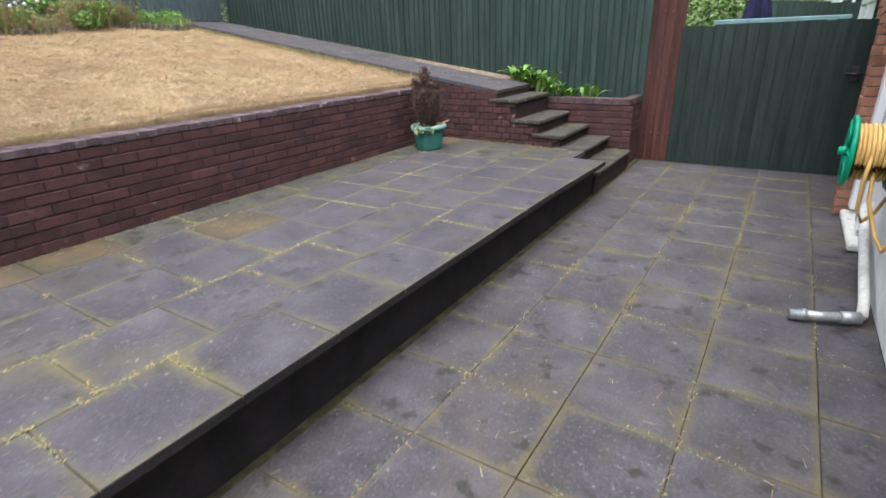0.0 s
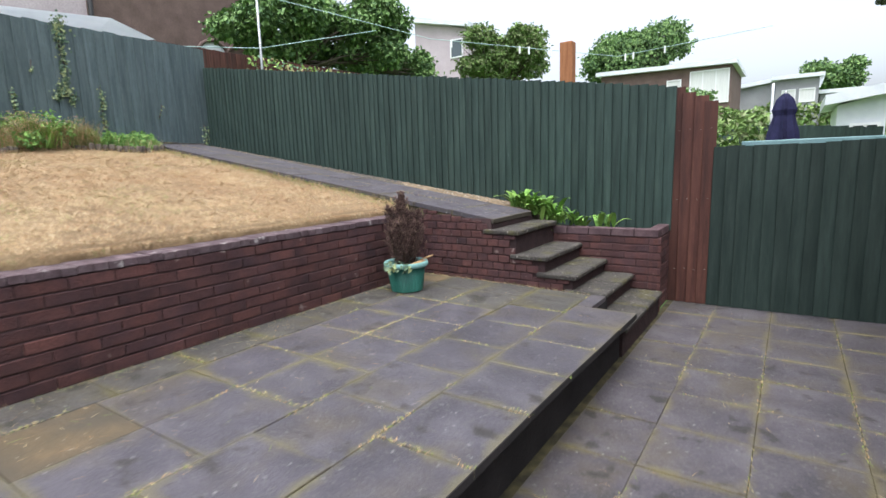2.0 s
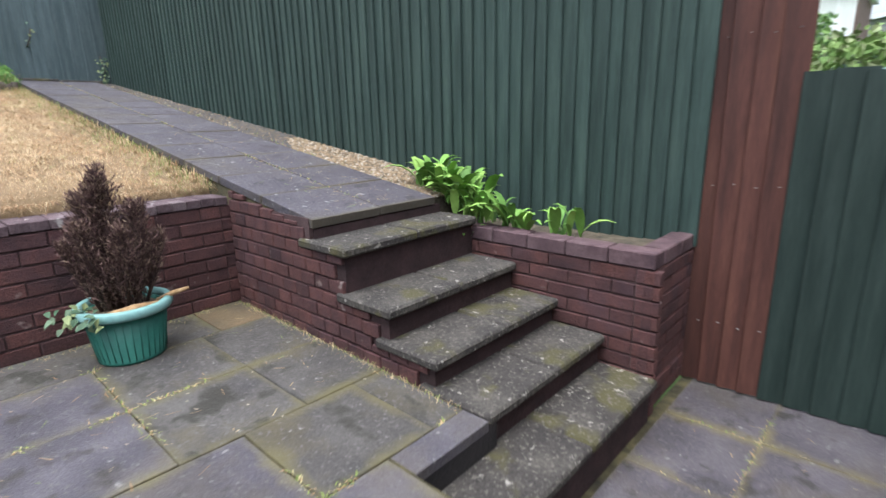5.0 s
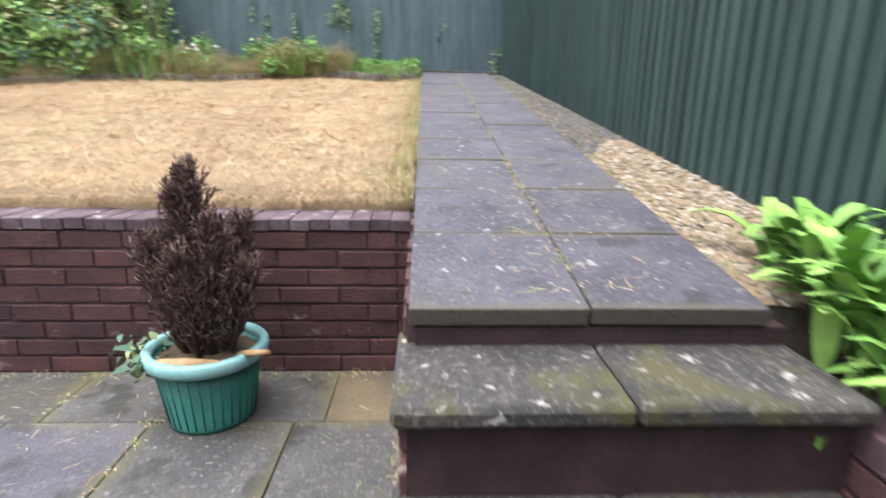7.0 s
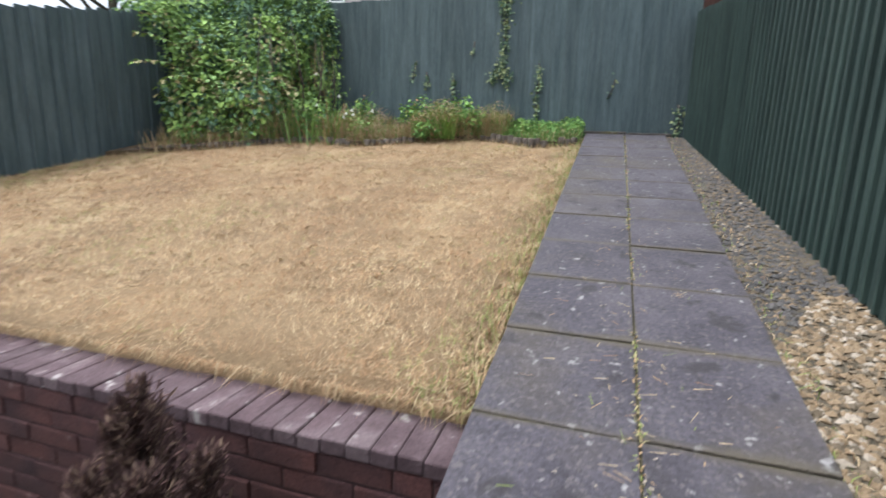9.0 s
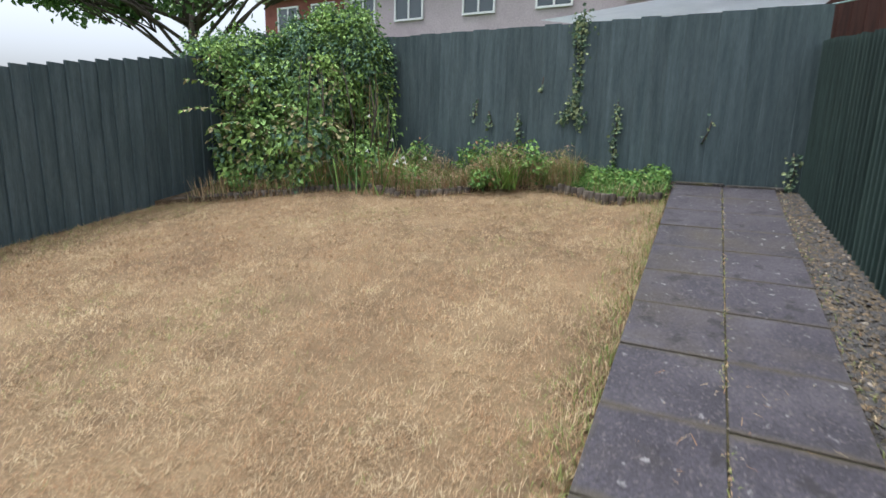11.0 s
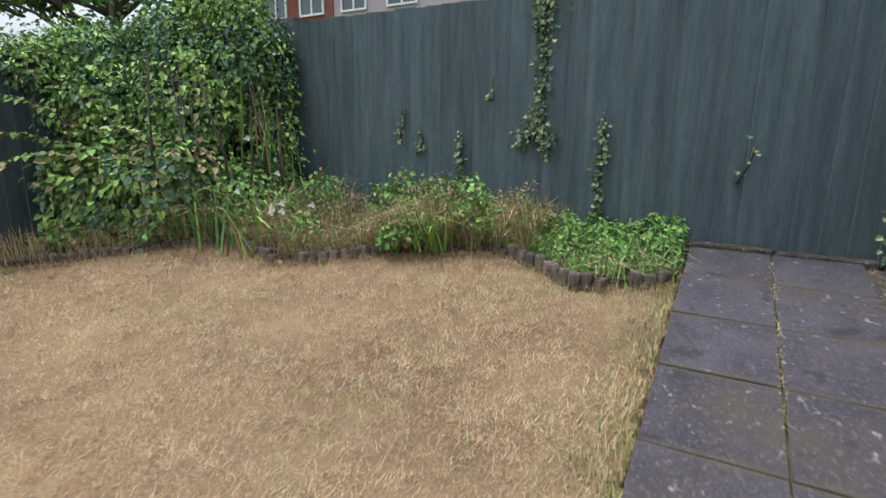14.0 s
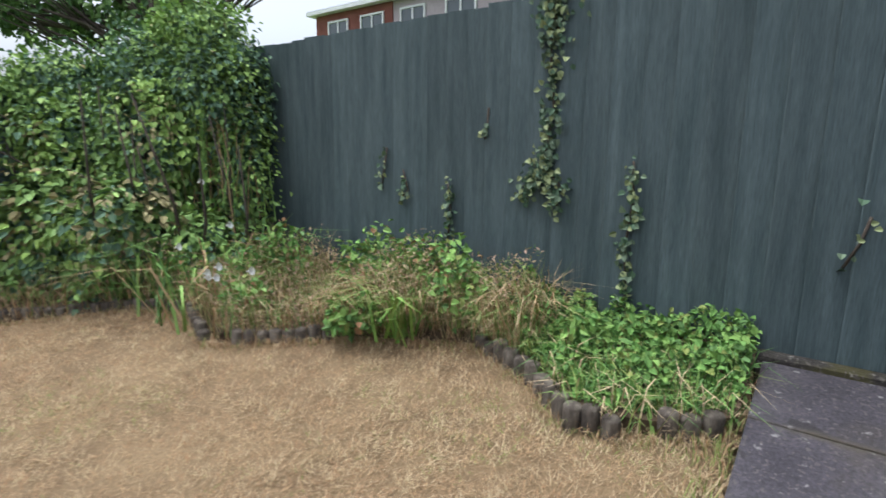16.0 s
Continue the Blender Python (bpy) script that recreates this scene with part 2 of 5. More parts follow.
STEEL = mat("galvanised_steel", [(0.3, 0.31, 0.31), (0.42, 0.43, 0.43)], 10, 0.45, 0.1, 60, metal=0.7)
IRON = mat("black_iron", [(0.015, 0.015, 0.015), (0.03, 0.03, 0.03)], 10, 0.5)
LINE = mat("blue_washing_line", [(0.3, 0.42, 0.42), (0.4, 0.52, 0.5)], 6, 0.6)
GLASS = bpy.data.materials.new("window_glass")
GLASS.use_nodes = True
gb = GLASS.node_tree.nodes["Principled BSDF"]
gb.inputs["Base Color"].default_value, gb.inputs["Roughness"].default_value, gb.inputs["Specular IOR Level"].default_value = (0.06, 0.08, 0.09, 1), 0.05, 0.8
CURTAIN = mat("pale_curtain", [(0.6, 0.6, 0.58), (0.72, 0.72, 0.7)], 3, 0.9, stretch=(8, 8, 0.3))
FLOWER = mat("white_petal", [(0.75, 0.75, 0.72), (0.85, 0.85, 0.82)], 10, 0.7)


# ---- mesh helpers ----
def cube(bm, x0, x1, y0, y1, z0, z1, bevel=0.0, mi=0):
    v = [bm.verts.new((x, y, z)) for x in (x0, x1) for y in (y0, y1) for z in (z0, z1)]
    fs = [bm.faces.new([v[i] for i in q]) for q in ((0, 1, 3, 2), (4, 6, 7, 5), (0, 4, 5, 1), (2, 3, 7, 6), (0, 2, 6, 4), (1, 5, 7, 3))]
    for f in fs:
        f.material_index = mi
    if bevel:
        es = list({e for f in fs for e in f.edges})
        bmesh.ops.bevel(bm, geom=es, offset=bevel, segments=1, affect="EDGES", profile=0.5)


def tube(bm, pts, radii, seg=10, cap=True, mi=0):
    """A round bar along points."""
    pts = [Vector(p) for p in pts]
    if not isinstance(radii, (list, tuple)):
        radii = [radii] * len(pts)
    rings = []
    for i, p in enumerate(pts):
        d = (pts[min(i + 1, len(pts) - 1)] - pts[max(i - 1, 0)]).normalized()
        a = d.orthogonal().normalized() if abs(d.z) > 0.9 else d.cross(Vector((0, 0, 1))).normalized()
        b = d.cross(a)
        rings.append([bm.verts.new(p + radii[i] * (math.cos(2 * math.pi * k / seg) * a + math.sin(2 * math.pi * k / seg) * b)) for k in range(seg)])
    for r0, r1 in zip(rings, rings[1:]):
        for k in range(seg):
            f = bm.faces.new((r0[k], r0[(k + 1) % seg], r1[(k + 1) % seg], r1[k]))
            f.smooth, f.material_index = True, mi
    if cap:
        bm.faces.new(rings[0][::-1]).material_index = mi
        bm.faces.new(rings[-1]).material_index = mi


def lathe(bm, prof, seg=28, centre=(0, 0, 0), axis="z", mi=0):
    rings = []
    for r, h in prof:
        ring = []
        for k in range(seg):
            a = 2 * math.pi * k / seg
            p = (r * math.cos(a), r * math.sin(a), h) if axis == "z" else (h, r * math.cos(a), r * math.sin(a))
            ring.append(bm.verts.new(Vector(centre) + Vector(p)))
        rings.append(ring)
    for r0, r1 in zip(rings, rings[1:]):
        for k in range(seg):
            f = bm.faces.new((r0[k], r0[(k + 1) % seg], r1[(k + 1) % seg], r1[k]))
            f.smooth, f.material_index = True, mi


def data(name, bm, *mats):
    bmesh.ops.recalc_face_normals(bm, faces=bm.faces)
    me = bpy.data.meshes.new(name)
    bm.to_mesh(me)
    bm.free()
    for m in mats:
        me.materials.append(m)
    return me


def obj(name, bm, *mats, parent=None):
    ob = new(name, data(name, bm, *mats))
    if parent:
        ob.parent = parent
        ob.matrix_parent_inverse = parent.matrix_basis.inverted()
    return ob


def child(name, me, m, parent):
    ob = new(name, me)
    ob.parent = parent
    ob.matrix_parent_inverse = parent.matrix_basis.inverted()
    ob.matrix_basis = m
    return ob


def root(name, loc, label, category, group=""):
    ob = new(name)
    ob.location = loc
    ob.empty_display_size = 0.1
    ob.matrix_basis = Matrix.Translation(loc)
    return tagged(ob, label, category, group)


def block(name, box, m, bevel=0.0, parent=None):
    bm = bmesh.new()
    cube(bm, *box, bevel)
    return obj(name, bm, m, parent=parent)


def strips(name, verts, faces, mats, index=None):
    me = bpy.data.meshes.new(name)
    me.from_pydata(verts, [], faces)
    for m in mats:
        me.materials.append(m)
    if index is not None:
        me.polygons.foreach_set("material_index", np.asarray(index, dtype=np.int32))
    me.update()
    return me


def unit(v):
    return v / np.maximum(1e-9, np.linalg.norm(v, axis=1, keepdims=True))


def leaf_mesh(name, p, d, nrm, length, width, mats, rng, weights=None, fold=0.25):
    """Folded oval leaves at p, pointing along d, facing nrm."""
    k = len(p)
    d = unit(d)
    side = unit(np.cross(d, nrm))
    up = np.cross(side, d)
    L, W = length[:, None], width[:, None]
    rows = [p, p + d * L * 0.35 + side * W * 0.5 + up * W * fold, p + d * L * 0.72 + side * W * 0.36 + up * W * fold * 0.6 - up * L * 0.05, p + d * L - up * L * 0.16,
            p + d * L * 0.72 - side * W * 0.36 + up * W * fold * 0.6 - up * L * 0.05, p + d * L * 0.35 - side * W * 0.5 + up * W * fold]
    v = np.stack(rows, 1).reshape(-1, 3)
    o = np.arange(k) * 6
    f = np.stack([np.stack([o, o + 1, o + 2, o + 3], 1), np.stack([o, o + 3, o + 4, o + 5], 1)], 1).reshape(-1, 4)
    idx = np.repeat(rng.choice(len(mats), k, p=weights), 2)
    return strips(name, v.tolist(), f.tolist(), mats, idx)


def cloud(rng, lobes):
    """Points and outward ways in the shells of lobes (cx, cy, cz, rx, ry, rz, count)."""
    ps, ns = [], []
    for cx, cy, cz, rx, ry, rz, k in lobes:
        n = unit(rng.normal(size=(int(k), 3)))
        bump = 0.82 + 0.3 * np.sin(n[:, 0] * 7 + cx * 3) * np.sin(n[:, 1] * 6 + cy * 5) * np.cos(n[:, 2] * 8 + cz)
        r = (0.55 + 0.45 * rng.random(int(k)) ** 0.5) * bump * (1 + 0.18 * (rng.random(int(k)) < 0.15))
        ps.append(np.array([cx, cy, cz]) + n * r[:, None] * np.array([rx, ry, rz]))
        ns.append(n)
    return np.concatenate(ps), np.concatenate(ns)


def leaves_part(name, lobes, size, mats, seed, parent, weights=None, droop=0.3):
    rng = np.random.default_rng(seed)
    p, n = cloud(rng, lobes)
    d = n * 0.5 + rng.normal(size=p.shape) * 0.7 - np.array([0, 0, droop])
    face = n + np.array([0, 0, 0.9]) + rng.normal(size=p.shape) * 0.45
    L = size * rng.uniform(0.6, 1.35, len(p))
    me = leaf_mesh(name, p, d, face, L, L * rng.uniform(0.55, 0.8, len(p)), mats, rng, weights)
    return child(name, me, Matrix(), parent)


def blade_mesh(name, p, d, height, width, bend, mats, rng, weights=None):
    """Long narrow bent blades from p, leaning to d."""
    k = len(p)
    d = unit(np.concatenate([d[:, :2], np.zeros((k, 1))], 1))
    side = np.stack([-d[:, 1], d[:, 0], np.zeros(k)], 1)
    up = np.array([0, 0, 1.0])
    H, W, B = height[:, None], width[:, None], bend[:, None]
    a, b, c = p, p + up * H * 0.6 + d * H * B * 0.35, p + up * H * (1 - 0.45 * B) + d * H * B
    v = np.stack([a - side * W / 2, a + side * W / 2, b + side * W * 0.4, b - side * W * 0.4, c], 1).reshape(-1, 3)
    o = np.arange(k) * 5
    quads = np.stack([o, o + 1, o + 2, o + 3], 1).tolist()
    tris = np.stack([o + 3, o + 2, o + 4], 1).tolist()
    idx = rng.choice(len(mats), k, p=weights)
    return strips(name, v.tolist(), quads + tris, mats, np.concatenate([idx, idx]))


# ---- heights of the garden ----
SLOPE = 0.165
FENCE_A, FENCE_B = (-1.79, 7.43), (-9.0, 7.05)


def path_z(x):
    return 0.955 + SLOPE * (-3.03 - x)


def lawn_z(x):
    return path_z(x) - 0.06


def terrace_z(x, y=0.0):
    return 0.39 - max(0.0, y - 4.0) * 0.01 * (x + 3.83)


def fence_y(x):
    f = (x - FENCE_A[0]) / (FENCE_B[0] - FENCE_A[0])
    return FENCE_A[1] + f * (FENCE_B[1] - FENCE_A[1])


# ---- ground, one sheet to the horizon ----
def ground():
    xs = [-900, -400, -150, -80, -50, -35, -25, -18, -14, -11, -9.4, -9.1, -4, 0.3, 0.9, 2, 6, 12, 30, 80, 200, 900]
    ys = [-900, -300, -80, -30, -12, -4, 0.9, 1.15, 3, 7.0, 7.55, 8.2, 10, 14, 20, 28, 36, 45, 60, 90, 200, 900]
    bm = bmesh.new()
    g = []
    for x in xs:
        col = []
        for y in ys:
            back = min(4.0, 1.75 + 0.14 * max(0, -9 - x)) if x < -9.2 else (min(2.0, max(-0.2, lawn_z(x) - 0.15)) if (y > 7.3 or y < 1.1) and x < -4 else -0.2)
            far = 0.075 * max(0, min(y, 70) - 9)
            col.append(bm.verts.new((x, y, max(back, -0.2) + far * (1 if x > -60 else 0.4))))
        g.append(col)
    for a, b in zip(g, g[1:]):
        for k in range(len(ys) - 1):
            bm.faces.new((a[k], b[k], b[k + 1], a[k + 1]))
    tagged(obj("ground", bm, MEADOW), "rough green grass of the neighbouring plots", "ground", kind="structure")


ground()

# patio bed, terrace body and lawn body
patio = tagged(block("patio", (-1.78, 0.36, -4, 8.2, -0.15, -0.007), JOINT), "lower patio of square grey concrete slabs with mossy joints", "patio", kind="structure")
bm = bmesh.new()
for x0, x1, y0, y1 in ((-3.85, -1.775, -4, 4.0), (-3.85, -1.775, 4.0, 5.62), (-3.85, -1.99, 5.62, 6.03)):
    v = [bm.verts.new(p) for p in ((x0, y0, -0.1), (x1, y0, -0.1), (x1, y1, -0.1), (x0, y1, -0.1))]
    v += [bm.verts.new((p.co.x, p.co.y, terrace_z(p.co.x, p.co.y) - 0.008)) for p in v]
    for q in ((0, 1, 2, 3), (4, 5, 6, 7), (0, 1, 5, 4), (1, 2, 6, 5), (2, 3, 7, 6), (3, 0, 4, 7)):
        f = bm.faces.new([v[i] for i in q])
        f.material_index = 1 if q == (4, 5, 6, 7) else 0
terrace = tagged(obj("terrace", bm, RISER, JOINT), "raised terrace of grey concrete slabs with a near-black riser", "terrace", kind="structure")


def slope_body(name, x0, x1, y0, y1, zf, mats, nx=24, ny=20, wob=0.012):
    bm = bmesh.new()
    g = [[bm.verts.new((x, y, zf(x) + wob * noise.noise((x * 2, y * 2, 0)))) for y in np.linspace(y0, y1, ny)] for x in np.linspace(x0, x1, nx)]
    for a, b in zip(g, g[1:]):
        for k in range(ny - 1):
            bm.faces.new((a[k], a[k + 1], b[k + 1], b[k])).smooth = True
    rim = [e for e in bm.edges if len(e.link_faces) == 1]
    r = bmesh.ops.extrude_edge_only(bm, edges=rim)
    for e in r["geom"]:
        if isinstance(e, bmesh.types.BMVert):
            e.co.z = 0.0
    return obj(name, bm, *mats)


lawn = tagged(slope_body("lawn", -9.0, -4.03, 1.1, 5.99, lawn_z, [LAWN]), "sloping lawn of dry straw-coloured grass", "lawn", kind="structure")
path = tagged(slope_body("garden_path", -8.95, -3.08, 6.025, 6.835, lambda x: path_z(x) - 0.007, [JOINT], 20, 4, 0), "sloping garden path of two rows of grey slabs", "path", kind="structure")
border = tagged(slope_body("gravel_border", -8.98, -3.1, 6.837, 7.46, lambda x: path_z(x) - 0.03, [LITTER], 40, 8, 0.02), "strip of tan gravel and litter beside the path", "gravel border", kind="structure")
bed = tagged(slope_body("planted_bed", -3.1, -1.9, 7.0, 7.46, lambda x: 0.75, [LITTER], 12, 6, 0.02), "narrow planted bed behind the brick wall", "bed", kind="structure")


def grass():
    """Mown dry tufts; each tuft has its own lean, length and tone."""
    rng = np.random.default_rng(3)
    tufts, each = 52000, 6
    c = np.stack([rng.uniform(-8.95, -3.97, tufts), rng.uniform(1.15, 6.02, tufts)], 1)
    patch = np.array([noise.noise((x * 0.9, y * 0.9, 4)) + 0.5 * noise.noise((x * 2.7, y * 2.7, 9)) for x, y in c])
    fine = np.array([noise.noise((x * 9, y * 9, 2)) for x, y in c])
    lean = rng.uniform(0, 2 * math.pi, tufts) + 2.0 * patch
    u = rng.random(tufts)
    edge = np.minimum(np.abs(c[:, 1] - 6.0) / 0.25, np.abs(c[:, 1] - 1.15) / 0.7)
    green = (u < 0.012) | ((patch < -0.32) & (u < 0.2)) | ((edge < 1) & (u < 0.33))
    tone = np.where(green, 3, np.where(patch + rng.normal(size=tufts) * 0.28 > 0.18, 2, np.where(fine + rng.normal(size=tufts) * 0.25 > 0.05, 0, 1)))
    size = rng.uniform(0.6, 1.25, tufts) * (1.0 + 0.5 * np.clip(fine, -0.6, 0.8)) * np.where(edge < 0.5, 1.4, 1.0)
    t = np.repeat(np.arange(tufts), each)
    k = len(t)
    p = np.zeros((k, 3))
    p[:, :2] = c[t] + rng.normal(size=(k, 2)) * 0.017
    p[:, 0] = np.clip(p[:, 0], -8.97, -3.95)
    p[:, 1] = np.clip(p[:, 1], 1.12, 6.03)
    p[:, 2] = lawn_z(p[:, 0]) + rng.uniform(-0.004, 0.006, k)
    a = lean[t] + rng.normal(size=k) * 0.7
    rise = rng.uniform(0.05, 0.95, k)
    d = np.stack([np.cos(a), np.sin(a), rise - SLOPE * np.cos(a)], 1)
    L = rng.uniform(0.014, 0.042, k) * size[t]
    w = rng.uniform(0.0007, 0.0018, k)
    side = np.stack([-np.sin(a), np.cos(a), np.zeros(k)], 1)
    fringe = p[:, 0] > -4.06
    d[fringe] = np.stack([rng.uniform(0.3, 1.1, fringe.sum()), rng.normal(size=fringe.sum()) * 0.5, rng.uniform(-0.9, 0.3, fringe.sum())], 1)
    p[fringe, 0] = np.clip(p[fringe, 0], -4.06, -4.02)
    L[fringe] *= 1.7
    v = np.stack([p - side * w[:, None], p + side * w[:, None], p + d * L[:, None]], 1).reshape(-1, 3)
    idx = np.where(rng.random(k) < 0.6, tone[t], rng.choice(3, k, p=[0.4, 0.4, 0.2]))
    me = strips("dry_grass", v.tolist(), np.arange(3 * k).reshape(-1, 3).tolist(), STRAW, idx)
    tagged(new("dry_grass", me), "short straw-coloured dry grass tufts on the lawn", "grass", kind="stuff")


grass()


def pebbles():
    rng = np.random.default_rng(5)
    v, f, idx = [], [], []
    base = [(-1, 0, 0), (1, 0, 0), (0, -1, 0), (0, 1, 0), (0, 0, -1), (0, 0, 1)]
    tri = [(0, 2, 5), (2, 1, 5), (1, 3, 5), (3, 0, 5), (2, 0, 4), (1, 2, 4), (3, 1, 4), (0, 3, 4)]
    for i in range(11000):
        x = -3.1 - 5.8 * rng.random() ** 1.35
        y = rng.uniform(6.85, fence_y(x) - 0.02)
        s = rng.uniform(0.006, 0.017)
        t = rng.uniform(0, 6.28)
        z = path_z(x) - 0.03 + s * 0.3
        o = len(v)
        for b in base:
            q = Vector((b[0] * s * 1.4, b[1] * s, b[2] * s * 0.7))
            q.rotate(Euler((0.3 * math.sin(i), 0, t)))
            v.append((x + q.x, y + q.y, z + q.z))
        f += [(o + a, o + b, o + c) for a, b, c in tri]
        old = x < -4.75 - 0.25 * math.sin(y * 9)
        idx += [(3 if rng.random() < 0.7 else 2) if old and rng.random() < 0.93 else int(rng.choice(3, p=[0.55, 0.22, 0.23]))] * 8
    tagged(new("gravel", strips("gravel", v, f, PEBBLE, idx)), "tan and pale gravel stones beside the path", "gravel", kind="stuff")


pebbles()


# ---- house side: rendered wall, brick corner, door frame, window ----
def opening_wall():
    bm = bmesh.new()
    y0, y1, z0, z1 = 2.9, 4.35, 1.24, 2.35
    cube(bm, 0.34, 0.6, -4, y0, 0.0, 2.75)
    cube(bm, 0.34, 0.6, y0, y1, 0.0, z0)
    cube(bm, 0.34, 0.6, y0, y1, z1, 2.75)
    cube(bm, 0.34, 0.6, y1, 5.2, 0.0, 2.75)
    cube(bm, 0.34, 0.6, 5.2, 5.93, 2.2, 2.75)
    w = tagged(obj("wall_house", bm, RENDERED), "white roughcast house wall", "wall", kind="structure")
    bm = bmesh.new()
    for a in ((0.36, 0.44, y0, y1, z0, z0 + 0.07), (0.36, 0.44, y0, y1, z1 - 0.07, z1), (0.36, 0.44, y0, y0 + 0.07, z0 + 0.07, z1 - 0.07), (0.36, 0.44, y1 - 0.07, y1, z0 + 0.07, z1 - 0.07), (0.36, 0.44, 3.6, 3.67, z0 + 0.07, z1 - 0.07)):
        cube(bm, *a, 0.008)
    win = tagged(obj("window_1", bm, WHITE), "white plastic window in the rendered wall", "window", kind="structure")
    block("sill", (0.24, 0.36, y0 - 0.05, y1 + 0.08, z0 - 0.06, z0 - 0.004), WHITE, 0.01, win)
    block("pane", (0.4, 0.41, y0 + 0.07, y1 - 0.07, z0 + 0.07, z1 - 0.07), GLASS, 0, win)
    block("curtain", (0.5, 0.52, y0 + 0.02, y1 - 0.02, z0, z1), CURTAIN, 0, win)
    bm = bmesh.new()
    cube(bm, 0.31, 0.4, 5.78, 5.925, 0.1, 2.2, 0.008)
    cube(bm, 0.31, 0.4, 5.2, 5.26, 0.1, 2.2, 0.008)
    cube(bm, 0.31, 0.4, 5.26, 5.78, 2.12, 2.2, 0.008)
    dr = tagged(obj("door_1", bm, WHITE), "white plastic back door frame with grey seals", "door", kind="structure")
    block("leaf", (0.36, 0.4, 5.262, 5.778, 0.1, 2.118), WHITE, 0.006, dr)
    block("seal", (0.33, 0.358, 5.262, 5.5, 0.1, 2.118), mat("pale_grey_plastic", [(0.36, 0.38, 0.4), (0.46, 0.48, 0.5)], 6, 0.5), 0.004, dr)
    block("threshold", (0.27, 0.4, 5.0, 5.925, 0.004, 0.06), DIRTY_WHITE, 0.012, dr)
    block("gasket", (0.322, 0.332, 5.27, 5.29, 0.1, 2.118), IRON, 0, dr)


opening_wall()
corner = tagged(block("wall_corner", (0.347, 0.6, 6.15, 7.9, 0, 2.75), MORTAR_H), "red-brown brick house corner beside the gate", "wall", kind="structure")


block("pier", (0.232, 0.6, 5.942, 6.148, 0, 2.75), MORTAR_H, 0, corner)


# ---- fences ----
def wedge(width, thick=0.03, thin=0.006, flip=False):
    """A feather-edged board one metre high along x, its face towards -y."""
    bm = bmesh.new()
    prof = [(0, 0), (width, 0), (width, -thin), (0.004, -thick), (0, -thick + 0.004)]
    if flip:
        prof = [(width - x, y) for x, y in prof]
    lo = [bm.verts.new((x, y, 0)) for x, y in prof]
    hi = [bm.verts.new((x, y, 1)) for x, y in prof]
    for k in range(5):
        bm.faces.new((lo[k], lo[(k + 1) % 5], hi[(k + 1) % 5], hi[k]))
    bm.faces.new(lo), bm.faces.new(hi)
    return bm


def fence(name, a, b, low, high, pitch, m, label, seed, wide=1.28, rails=True, kind="structure", thick=0.03, flip=False):
    """Boards from a to b, whose faces are on the right hand of that line; low and high give heights by the share of the way."""
    a, b = Vector((*a, 0)), Vector((*b, 0))
    d = (b - a)
    n = max(1, round(d.length / pitch))
    d.normalize()
    turn = math.atan2(d.y, d.x)
    back = Vector((-d.y, d.x, 0))
    bm = bmesh.new()
    if rails:
        for f in (0.2, 0.8):
            p = [a + back * 0.03 + d * (0 if e == 0 else (b - a).length) for e in (0, 1)]
            q = [Vector((p[e].x, p[e].y, low(e) + f * (high(e) - low(e)))) for e in (0, 1)]
            vs = [bm.verts.new(q[e] + back * o + Vector((0, 0, h))) for e in (0, 1) for o, h in ((0, -0.04), (0.04, -0.04), (0.04, 0.04), (0, 0.04))]
            for k in range(4):
                bm.faces.new((vs[k], vs[(k + 1) % 4], vs[4 + (k + 1) % 4], vs[4 + k]))
            bm.faces.new(vs[:4]), bm.faces.new(vs[4:])
    r = tagged(obj(name, bm, m), label, "fence", kind=kind)
    me = data("board", wedge(pitch * wide, thick, 0.006, flip), m)
    rng = random.Random(seed)
    for i in range(n):
        f = i / n
        p = a + d * ((b - a).length * f)
        z0, z1 = low(f), high(f) + rng.uniform(-0.008, 0.008)
        mm = Matrix.Translation((p.x, p.y, z0)) @ Matrix.Rotation(turn, 4, "Z") @ Matrix.Rotation(rng.uniform(-0.006, 0.006), 4, "Y") @ Matrix.Diagonal((rng.uniform(0.94, 1.04), 1, z1 - z0, 1))
        child("board", me, mm, r)
    return r


def side_low(f):
    x = -9.0 + f * 7.21
    return path_z(x) - 0.04 if x < -3.1 else 0.74


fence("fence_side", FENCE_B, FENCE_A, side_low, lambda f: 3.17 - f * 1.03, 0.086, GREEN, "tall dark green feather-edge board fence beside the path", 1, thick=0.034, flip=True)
fence("fence_back", (-9.0, 0.9), (-9.0, 7.05), lambda f: 1.86, lambda f: 3.47, 0.135, GREEN_BACK, "tall grey-green board fence at the top of the garden", 2)
fence("fence_left", (-3.9, 1.2), (-9.0, 1.2), lambda f: lawn_z(-3.9 - 5.1 * f) - 0.03, lambda f: 2.42 + 0.98 * f, 0.135, GREEN_BACK, "grey-green board fence along the lawn", 3)
gravel_board = tagged(block("gravel_board", (-9.03, -8.985, 0.9, 7.05, 1.7, 1.86), SOIL, 0.006), "brown timber gravel board under the fence", "fence", kind="structure")
fence("fence_brown", (-1.79, 7.45), (-1.42, 7.45), lambda f: 0.01, lambda f: 2.14 - 0.2 * f ** 0.9, 0.092, BROWN, "red-brown stained fence panel beside the gate", 4)
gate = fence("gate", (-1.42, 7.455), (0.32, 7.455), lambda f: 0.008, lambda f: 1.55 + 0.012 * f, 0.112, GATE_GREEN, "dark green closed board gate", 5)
tagged(gate, "dark green closed board gate", "gate", kind="structure")
bm = bmesh.new()
